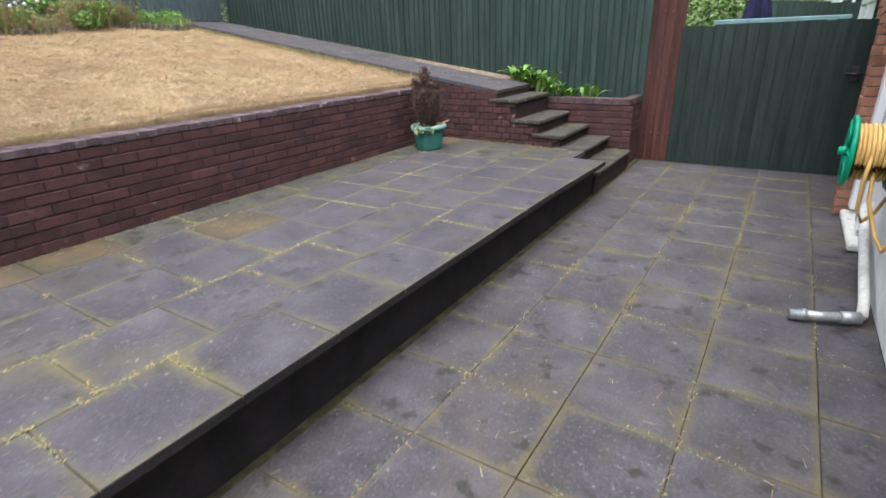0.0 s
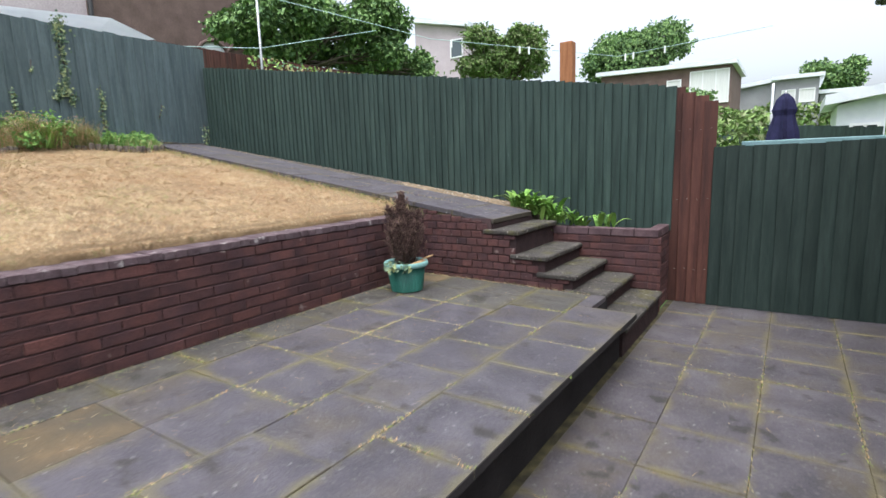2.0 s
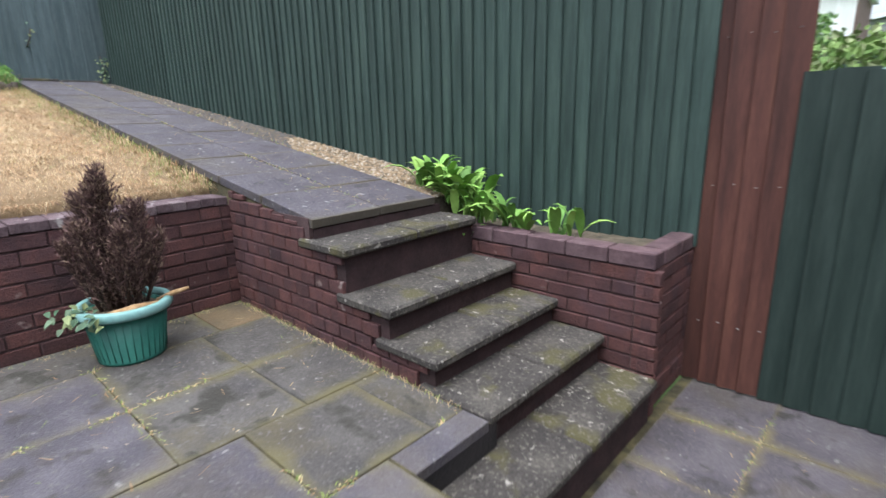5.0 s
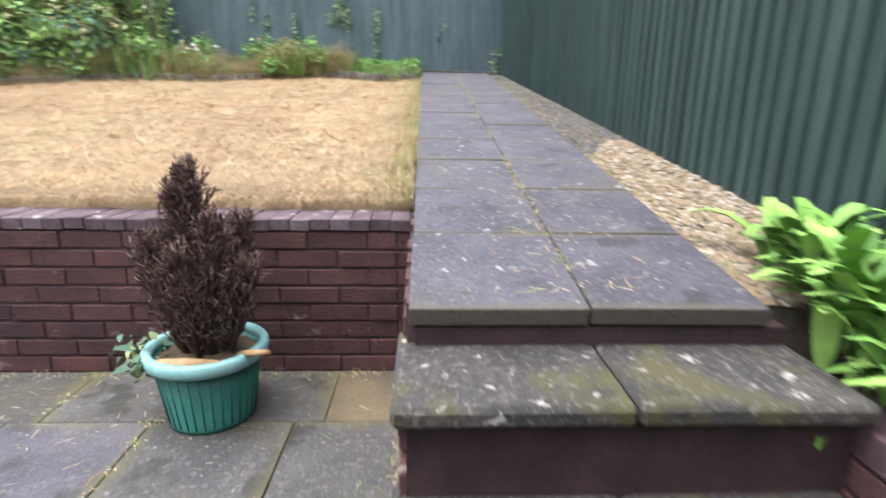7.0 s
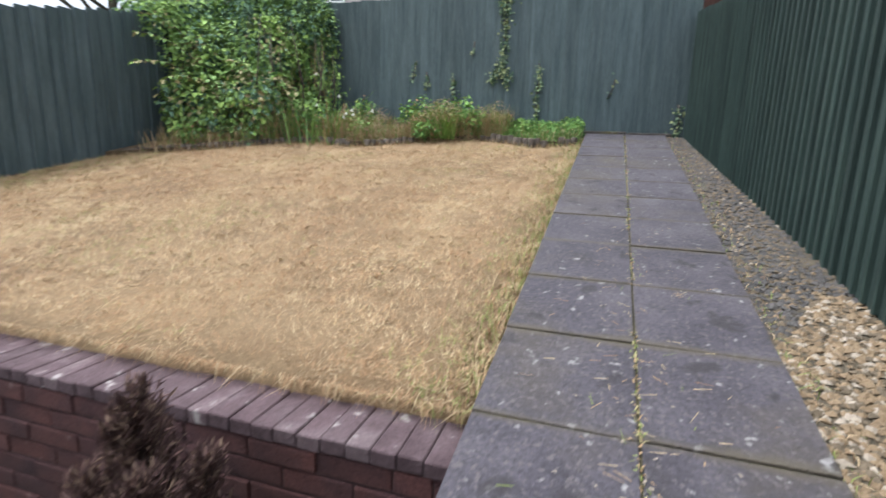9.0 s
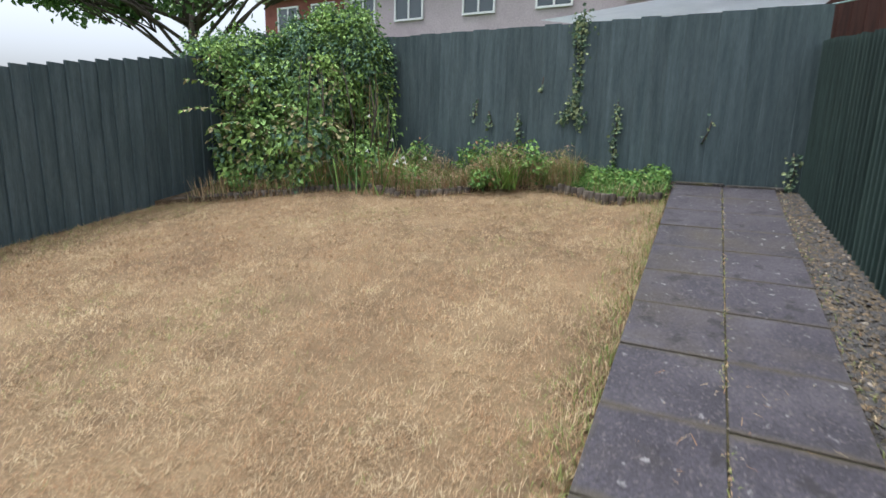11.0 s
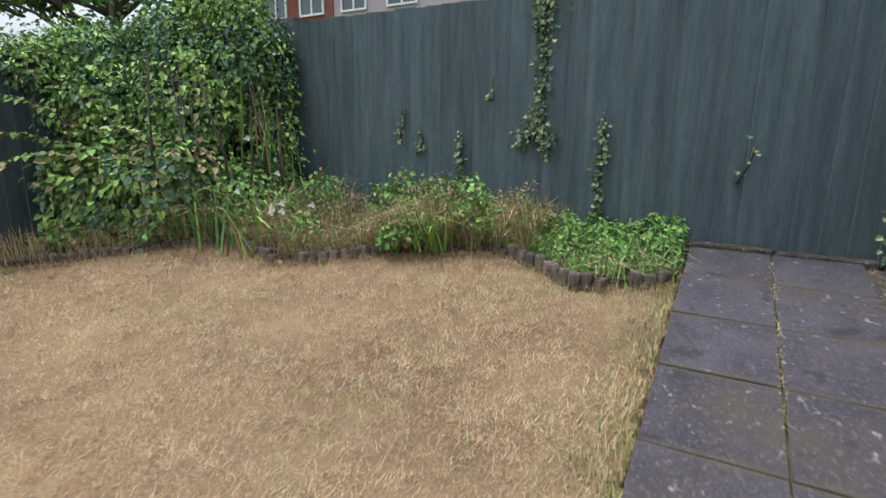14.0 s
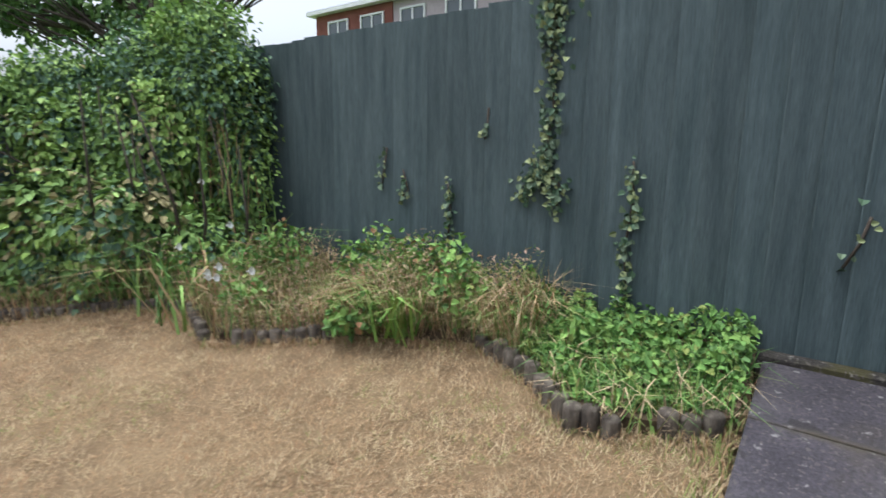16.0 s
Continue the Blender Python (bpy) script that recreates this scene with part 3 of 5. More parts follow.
cube(bm, 0.22, 0.28, 7.4, 7.43, 0.98, 1.12, 0.005)
tube(bm, [(0.17, 7.42, 1.05), (0.23, 7.38, 1.05), (0.31, 7.4, 1.05)], 0.012, 8)
obj("latch", bm, IRON, parent=gate)


bm = bmesh.new()
for k in range(4):
    x = -1.72 + 0.092 * k
    for z in (0.35, 1.05, 1.72):
        lathe(bm, [(0.0, 0.0), (0.006, 0.0), (0.006, 0.002)], 6, (x, 7.416, z + 0.01 * (k % 2)))
obj("nail_heads", bm, STEEL, parent=bpy.data.objects["fence_brown"])

# ---- potted dead conifer ----
def potted_conifer():
    c = Vector((-3.54, 5.335, terrace_z(-3.54, 5.335) + 0.004))
    r = root("plant_pot", c, "green plastic pot with a dead brown conifer on the terrace", "potted plant")
    bm = bmesh.new()
    lathe(bm, [(0, 0), (0.1391, 0), (0.1363, 0.0093), (0.1674, 0.2254), (0.1558, 0.2254), (0.1509, 0.1907)], 32, c)
    for k in range(32):
        a = 2 * math.pi * k / 32
        tube(bm, [c + Vector((0.137 * math.cos(a), 0.137 * math.sin(a), 0.013)), c + Vector((0.164 * math.cos(a), 0.164 * math.sin(a), 0.212))], 0.003, 4)
    obj("body", bm, POT, parent=r)
    bm = bmesh.new()
    lathe(bm, [(0.1655, 0.2161), (0.1879, 0.2127), (0.1947, 0.2254), (0.1928, 0.2485), (0.185, 0.2565), (0.1655, 0.2542), (0.1607, 0.2311), (0.1655, 0.2161)], 36, c)
    obj("rim", bm, POT_RIM, parent=r)
    bm = bmesh.new()
    lathe(bm, [(0, 0.214), (0.0779, 0.2277), (0.1587, 0.2138)], 24, c)
    for v in bm.verts:
        v.co.z += 0.02 * noise.noise(v.co * 14)
    obj("soil", bm, SOIL, parent=r)
    rng = np.random.default_rng(8)
    bm = bmesh.new()
    P, D = [], []
    spires = [(-0.01, -0.01, 0.6, 0.11), (-0.07, -0.06, 0.48, 0.11), (0.06, 0.065, 0.44, 0.11), (0.03, -0.1, 0.38, 0.1), (-0.05, 0.1, 0.42, 0.1), (0.1, 0.0, 0.36, 0.09), (0.0, -0.04, 0.53, 0.09), (0.03, 0.14, 0.3, 0.09), (-0.02, -0.14, 0.3, 0.08)]
    for sx, sy, h, w in spires:
        top = c + Vector((sx * 1.3, sy * 1.3, 0.2 + h))
        foot = c + Vector((sx * 0.5, sy * 0.5, 0.18))
        tube(bm, [foot, foot.lerp(top, 0.5) + Vector((0.01, 0, 0)), top], [0.01, 0.006, 0.002], 6)
        for i in range(int(190 * h / 0.45)):
            f = rng.random() ** 0.85
            a = rng.uniform(0, 6.28)
            p0 = foot.lerp(top, f)
            reach = w * (1 - f) ** 0.6 * rng.uniform(0.35, 1.3) + 0.012
            tip = p0 + Vector((math.cos(a) * reach, math.sin(a) * reach, reach * 1.5 + 0.03))
            if i % 2 == 0:
                tube(bm, [p0, tip], [0.002, 0.0008], 4, False)
            for j in range(9):
                g = 0.25 + 0.75 * rng.random()
                q = p0.lerp(tip, g)
                P.append(tuple(q))
                D.append(tuple((tip - p0).normalized() + Vector(rng.normal(size=3)) * 0.38))
    obj("branches", bm, TWIG, parent=r)
    P, D = np.array(P), np.array(D)
    k = len(P)
    L = rng.uniform(0.012, 0.034, k)
    child("dead_sprays", leaf_mesh("dead_sprays", P, D, rng.normal(size=(k, 3)), L, L * 0.19, DEADLEAF, rng, [0.36, 0.46, 0.18]), Matrix(), r)
    # small weed over the rim and dry stalks on the soil
    k = 26
    P = np.array([tuple(c + Vector((0.02, -0.185, 0.245)))] * k) + rng.normal(size=(k, 3)) * np.array([0.05, 0.05, 0.025])
    P = np.concatenate([P, np.array([tuple(c + Vector((0.12, -0.14, 0.23)))] * 10) + rng.normal(size=(10, 3)) * 0.02])
    n = len(P)
    D = rng.normal(size=(n, 3)) * 0.5 + np.array([0.2, -0.5, -0.2])
    L = rng.uniform(0.03, 0.06, n)
    tagged(child("weed", leaf_mesh("weed", P, D, np.tile([0.3, -0.3, 1.0], (n, 1)), L, L * 0.7, IVY, rng), Matrix(), r), kind="stuff")
    bm = bmesh.new()
    tube(bm, [c + Vector((0.13, -0.1, 0.24)), c + Vector((0.15, 0.0, 0.25)), c + Vector((0.14, 0.1, 0.243))], [0.016, 0.02, 0.014], 7)
    tube(bm, [c + Vector((0.05, 0.12, 0.23)), c + Vector((0.1, 0.17, 0.262)), c + Vector((0.12, 0.24, 0.275))], [0.012, 0.012, 0.008], 7)
    obj("dry_stalks", bm, mat("dry_stalk", [(0.22, 0.13, 0.06), (0.4, 0.27, 0.14)], 20, 0.9), parent=r)


potted_conifer()


# ---- broad-leaved plants by the steps ----
def broad_plant(x, y, z, n, size, seed, spread=0.1):
    r = root("broad_leaved_plant", (x, y, z), "bright green broad-leaved weed on the wall bed", "plant", "broad-leaved plants by the steps")
    rng = np.random.default_rng(seed)
    V, F, I = [], [], []
    for i in range(n):
        a = rng.uniform(0, 6.28)
        lean = rng.uniform(0.45, 1.1)
        L = size * rng.uniform(0.5, 1.05)
        W = L * rng.uniform(0.2, 0.27)
        f = Vector((x + rng.normal() * spread, y + rng.normal() * spread * 0.4, z))
        d, s = Vector((math.cos(a), math.sin(a), 0)), Vector((-math.sin(a), math.cos(a), 0))
        o = len(V)
        for j in range(6):
            u = j / 5
            c = f + d * (L * lean * (u ** 1.25)) + Vector((0, 0, L * (1.15 - 0.55 * lean) * math.sin(u * (1.45 + 0.5 * lean))))
            w = W * (0.08 + math.sin(min(1, u * 1.04) ** 0.85 * math.pi) * 0.5)
            V += [tuple(c - s * w + Vector((0, 0, w * 0.35))), tuple(c), tuple(c + s * w + Vector((0, 0, w * 0.35)))]
        for j in range(5):
            q = o + 3 * j
            F += [(q, q + 1, q + 4, q + 3), (q + 1, q + 2, q + 5, q + 4)]
        I += [int(rng.choice(3, p=[0.45, 0.38, 0.17]))] * 10
    me = strips("leaves", V, F, HOSTA, I)
    me.polygons.foreach_set("use_smooth", [True] * len(F))
    child("leaves", me, Matrix(), r)
    bm = bmesh.new()
    tube(bm, [(x, y, z - 0.04), (x, y, z + 0.03)], [0.02, 0.012], 7)
    obj("stem", bm, HOSTA[2], parent=r)


for x, y, z, n, s, sp in ((-3.22, 7.08, 0.97, 56, 0.24, 0.1), (-3.0, 7.03, 0.9, 60, 0.25, 0.1), (-2.82, 7.0, 0.82, 42, 0.22, 0.08), (-2.6, 7.05, 0.77, 16, 0.22, 0.05), (-2.36, 7.1, 0.77, 14, 0.22, 0.05)):
    broad_plant(x, y, z, n, s, int(-x * 100), sp)
broad_plant(-2.88, 6.9, 0.7, 6, 0.15, 77, 0.03)


# ---- hose reel and waste pipe on the house wall ----
def hose_reel():
    c = Vector((0.33, 4.27, 0.84))
    r = root("hose_reel", c, "green wall-mounted hose reel with yellow hose", "hose reel")
    bm = bmesh.new()
    cube(bm, 0.3, 0.338, 4.18, 4.36, 0.6, 1.06, 0.015)
    obj("bracket", bm, GREY_PL, parent=r)
    for name, x in (("outer_disc", 0.07), ("inner_disc", 0.275)):
        bm = bmesh.new()
        lathe(bm, [(0.0, -0.006), (0.17, -0.006), (0.19, -0.014), (0.2, 0.0), (0.19, 0.012), (0.17, 0.006), (0.0, 0.006)], 36, (x, c.y, c.z), "x")
        for k in range(6):
            a = k * math.pi / 3
            tube(bm, [(x - 0.008, c.y + 0.03 * math.cos(a), c.z + 0.03 * math.sin(a)), (x - 0.008, c.y + 0.18 * math.cos(a), c.z + 0.18 * math.sin(a))], 0.009, 6)
        if x < 0.1:
            tube(bm, [(x, c.y, c.z), (x - 0.05, c.y, c.z)], [0.03, 0.022], 12)
        obj(name, bm, REEL, parent=r)
    bm = bmesh.new()
    pts = []
    for i in range(330):
        t = i / 330
        lay = int(t * 3)
        u = t * 3 - lay
        u = u if lay % 2 == 0 else 1 - u
        a = i * 2 * math.pi / 13
        rad = 0.105 + 0.021 * lay + 0.004 * math.sin(i * 0.7)
        pts.append((0.088 + 0.17 * u, c.y + rad * math.cos(a), c.z + rad * math.sin(a)))
    tube(bm, pts, 0.0105, 6)
    tube(bm, [(0.16, 4.12, 0.84), (0.15, 4.11, 0.7), (0.16, 4.14, 0.55), (0.2, 4.2, 0.46), (0.26, 4.28, 0.5), (0.3, 4.33, 0.58)], 0.0105, 8)
    tube(bm, [(0.19, 4.16, 0.75), (0.2, 4.14, 0.6), (0.26, 4.1, 0.42), (0.3, 4.02, 0.36), (0.3, 3.94, 0.42)], 0.0105, 8)
    obj("hose", bm, HOSE, parent=r)


hose_reel()
bm = bmesh.new()
tube(bm, [(0.3, 5.0, 0.34), (0.29, 4.6, 0.24), (0.28, 3.95, 0.075), (0.27, 3.84, 0.05), (0.23, 3.79, 0.045)], 0.027, 14)
tube(bm, [(0.3, 5.0, 0.34), (0.37, 5.0, 0.36)], 0.03, 14)
pipe = tagged(obj("waste_pipe", bm, DIRTY_WHITE), "weathered white waste pipe along the house wall", "pipe")
bm = bmesh.new()
tube(bm, [(0.24, 3.795, 0.045), (0.1, 3.75, 0.04), (-0.06, 3.71, 0.035)], 0.029, 14)
tube(bm, [(0.26, 3.81, 0.045), (0.17, 3.775, 0.042)], 0.035, 14)
tube(bm, [(0.02, 3.733, 0.038), (-0.005, 3.727, 0.037)], 0.034, 14)
obj("outlet", bm, STEEL, parent=pipe)


# ---- back border: log edging, shrub, weeds, ivy ----
def log_edging():
    me_bm = bmesh.new()
    lathe(me_bm, [(0.0, -0.1), (0.033, -0.1), (0.034, 0.085), (0.029, 0.093), (0.0, 0.096)], 12)
    me = data("log", me_bm, LOG)
    runs = [[(-7.05, 1.35), (-7.4, 1.95), (-7.95, 2.6), (-8.12, 3.05)], [(-8.1, 3.1), (-7.92, 3.58)], [(-8.02, 3.72), (-8.32, 4.2)], [(-8.58, 4.9), (-8.42, 5.25), (-8.24, 5.5), (-8.28, 5.7)], [(-8.36, 5.8), (-8.46, 5.99)]]
    rng = random.Random(4)
    for run in runs:
        x, y = run[0]
        r = root("log_edging", (x, y, lawn_z(x)), "dark half-buried log roll edging along the border", "edging", "log edging of the border")
        for (x0, y0), (x1, y1) in zip(run, run[1:]):
            d = math.hypot(x1 - x0, y1 - y0)
            n = max(1, round(d / 0.07))
            for i in range(n):
                f = i / n
                x, y = x0 + f * (x1 - x0), y0 + f * (y1 - y0)
                child("log", me, Matrix.Translation((x, y, lawn_z(x) + rng.uniform(-0.012, 0.015) + (-0.012 if y > 5 else -0.03))) @ Matrix.Rotation(rng.uniform(0, 6), 4, "Z") @ Matrix.Rotation(rng.uniform(-0.06, 0.06), 4, "X"), r)


log_edging()
bm = bmesh.new()
edge_line = [(-6.9, 1.22), (-7.4, 2.0), (-7.98, 2.65), (-8.14, 3.08), (-7.97, 3.62), (-8.36, 4.25), (-8.62, 4.9), (-8.44, 5.28), (-8.28, 5.5), (-8.34, 5.75), (-8.5, 5.99)]
front = [bm.verts.new((x, y, lawn_z(x) + 0.05)) for x, y in edge_line]
rear = [bm.verts.new((-8.98, y, lawn_z(-8.98) + 0.08)) for x, y in edge_line]
foot = [bm.verts.new((x, y, lawn_z(x) - 0.1)) for x, y in edge_line]
for k in range(len(edge_line) - 1):
    bm.faces.new((front[k], front[k + 1], rear[k + 1], rear[k]))
    bm.faces.new((front[k], front[k + 1], foot[k + 1], foot[k]))
tagged(obj("border_soil", bm, SOIL), "dark soil of the weedy back border", "soil", kind="structure")


def border_front(y):
    for (x0, y0), (x1, y1) in zip(edge_line, edge_line[1:]):
        if y0 <= y <= y1:
            return x0 + (x1 - x0) * (y - y0) / (y1 - y0)
    return -8.4


def shrub():
    r = root("shrub", (-8.3, 1.7, lawn_z(-8.3)), "large overgrown green shrub with ivy in the garden corner", "shrub")
    g = np.random.default_rng(21)
    # (centre, radii, clumps, leaf length, shares of mid, dark, bright and bronze clumps)
    ivy_tone, mixed, low_tone = [0.3, 0.5, 0.18, 0.02], [0.42, 0.16, 0.4, 0.02], [0.52, 0.14, 0.16, 0.18]
    zones = {
        "ivy_leaves": [((-8.72, 2.5, 3.1), (0.26, 0.36, 0.46), 95, 0.05, ivy_tone), ((-8.65, 1.85, 3.32), (0.34, 0.5, 0.38), 95, 0.05, ivy_tone), ((-8.78, 2.72, 2.62), (0.16, 0.17, 0.45), 40, 0.045, mixed),
                       ((-8.3, 1.25, 3.15), (0.5, 0.3, 0.32), 80, 0.055, ivy_tone), ((-7.85, 1.2, 3.08), (0.3, 0.2, 0.22), 36, 0.05, mixed), ((-8.4, 0.7, 3.2), (0.5, 0.5, 0.35), 50, 0.055, mixed), ((-8.75, 2.25, 3.55), (0.24, 0.45, 0.24), 60, 0.05, mixed)],
        "leaves": [((-8.45, 2.05, 2.78), (0.34, 0.5, 0.42), 85, 0.062, mixed), ((-8.15, 1.5, 2.72), (0.42, 0.4, 0.38), 75, 0.062, mixed)],
        "low_leaves": [((-8.15, 2.15, 2.2), (0.36, 0.48, 0.34), 85, 0.075, low_tone), ((-7.85, 1.65, 2.12), (0.36, 0.38, 0.4), 70, 0.075, low_tone), ((-8.05, 1.95, 1.8), (0.36, 0.5, 0.14), 40, 0.065, low_tone), ((-8.45, 2.72, 2.02), (0.24, 0.28, 0.3), 34, 0.06, mixed)]}
    for name, lobes in zones.items():
        P, D, N, L, I = [], [], [], [], []
        for c, rad, clumps, size, share in lobes:
            for i in range(clumps):
                n = g.normal(size=3)
                n[2] = n[2] * 0.8 + 0.2
                n /= np.linalg.norm(n)
                q = np.array(c) + n * np.array(rad) * g.uniform(0.62, 1.15)
                k, tone, spread = int(g.integers(26, 64)), int(g.choice(4, p=share)), g.uniform(0.05, 0.12)
                off = g.normal(size=(k, 3)) * spread
                off -= n * (off @ n)[:, None] * 0.6
                P.append(q + off)
                D.append(n * 0.45 + off / spread * 0.3 + np.array([0, 0, -0.55]) + g.normal(size=(k, 3)) * 0.3)
                N.append(n + np.array([0, 0, 0.7]) + g.normal(size=(k, 3)) * 0.3)
                L.append(size * g.uniform(0.45, 1.15, k))
                I.append(np.where(g.random(k) < 0.78, tone, g.choice(4, k, p=share)))
            # the leaves within, all in the dark tone: inner shade put into colour
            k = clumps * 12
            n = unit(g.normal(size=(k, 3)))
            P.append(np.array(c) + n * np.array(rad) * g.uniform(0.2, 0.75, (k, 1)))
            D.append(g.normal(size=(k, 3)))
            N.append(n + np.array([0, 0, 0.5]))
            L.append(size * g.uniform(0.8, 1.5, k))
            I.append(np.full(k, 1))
        P, D, N, L, I = (np.concatenate(v) for v in (P, D, N, L, I))
        P[:, 0] = np.maximum(P[:, 0], np.where(P[:, 2] < 3.45, -8.96, -9.2))
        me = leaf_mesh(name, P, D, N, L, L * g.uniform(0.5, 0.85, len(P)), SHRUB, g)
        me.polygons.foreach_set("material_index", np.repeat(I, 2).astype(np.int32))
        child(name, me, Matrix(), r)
    # arching side branches with paired leaves
    P, D, L = [], [], []
    for k, (a, b) in enumerate((((-7.85, 1.75, 2.5), (-7.12, 1.5, 2.76)), ((-7.8, 1.7, 2.35), (-7.05, 1.52, 2.45)), ((-7.9, 1.6, 2.7), (-7.35, 1.45, 2.98)), ((-7.8, 1.9, 2.25), (-7.2, 1.75, 2.28)), ((-8.0, 2.3, 2.4), (-7.6, 2.3, 2.5)), ((-8.1, 2.5, 2.3), (-7.8, 2.75, 2.36)))):
        a, b = Vector(a), Vector(b)
        pts = [a.lerp(b, f) + Vector((0, 0, 0.14 * math.sin(math.pi * f * 0.9))) for f in np.linspace(0, 1, 9)]
        bm = bmesh.new()
        tube(bm, pts, [0.009 - 0.0008 * i for i in range(9)], 5)
        obj("branch", bm, BARK, parent=r)
        way = (b - a).normalized()
        side = way.cross(Vector((0, 0, 1)))
        for i in range(46):
            f = g.uniform(0.1, 1.0)
            p = a.lerp(b, f) + Vector((0, 0, 0.14 * math.sin(math.pi * f * 0.9)))
            P.append(tuple(p))
            D.append(tuple(way * 0.5 + side * g.choice([-1, 1]) * g.uniform(0.4, 1.0) + Vector((0, 0, g.uniform(-0.6, 0.05)))))
            L.append(g.uniform(0.05, 0.095))
    P, D, L = np.array(P), np.array(D), np.array(L)
    child("branch_leaves", leaf_mesh("branch_leaves", P, D, np.tile([0.1, 0.2, 1.0], (len(P), 1)) + g.normal(size=P.shape) * 0.25, L, L * 0.6, SHRUB, g, [0.5, 0.1, 0.15, 0.25]), Matrix(), r)
    bm = bmesh.new()
    rng = random.Random(3)
    for i in range(26):
        y = rng.uniform(1.3, 3.0)
        x = rng.uniform(-8.8, min(-7.9, border_front(y) - 0.25))
        p = Vector((x, y, lawn_z(x) - 0.02))
        q = p + Vector((rng.uniform(-0.2, 0.35), rng.uniform(-0.3, 0.3), rng.uniform(0.8, 1.5)))
        q.x = max(q.x, -8.9)
        tube(bm, [p, p.lerp(q, 0.5) + Vector((rng.uniform(-0.06, 0.06), rng.uniform(-0.06, 0.06), 0)), q], [rng.uniform(0.008, 0.025), 0.01, 0.004], 6)
    obj("stems", bm, BARK, parent=r)
    # dry stems hanging down from the ivy
    k = 120
    P = np.stack([g.uniform(-8.85, -8.45, k), g.uniform(2.35, 2.95, k), g.uniform(2.1, 2.6, k)], 1)
    child("hanging_stems", blade_mesh("hanging_stems", P, g.normal(size=(k, 3)), g.uniform(0.3, 0.8, k), g.uniform(0.004, 0.012, k), g.uniform(0.05, 0.5, k), WEED[:2] + [STRAW[1]], g, [0.4, 0.2, 0.4]), Matrix(), r)
    g = np.random.default_rng(31)
    k = 170
    P = np.stack([g.uniform(-8.6, -7.9, k), g.uniform(2.5, 3.4, k), np.zeros(k)], 1)
    P[:, 2] = 0.895 + SLOPE * (-3.03 - P[:, 0])
    child("long_leaves", blade_mesh("long_leaves", P, g.normal(size=(k, 3)), g.uniform(0.3, 0.75, k), g.uniform(0.008, 0.02, k), g.uniform(0.4, 1.1, k), WEED + [STRAW[1]], g, [0.4, 0.25, 0.2, 0.15]), Matrix(), r)


shrub()


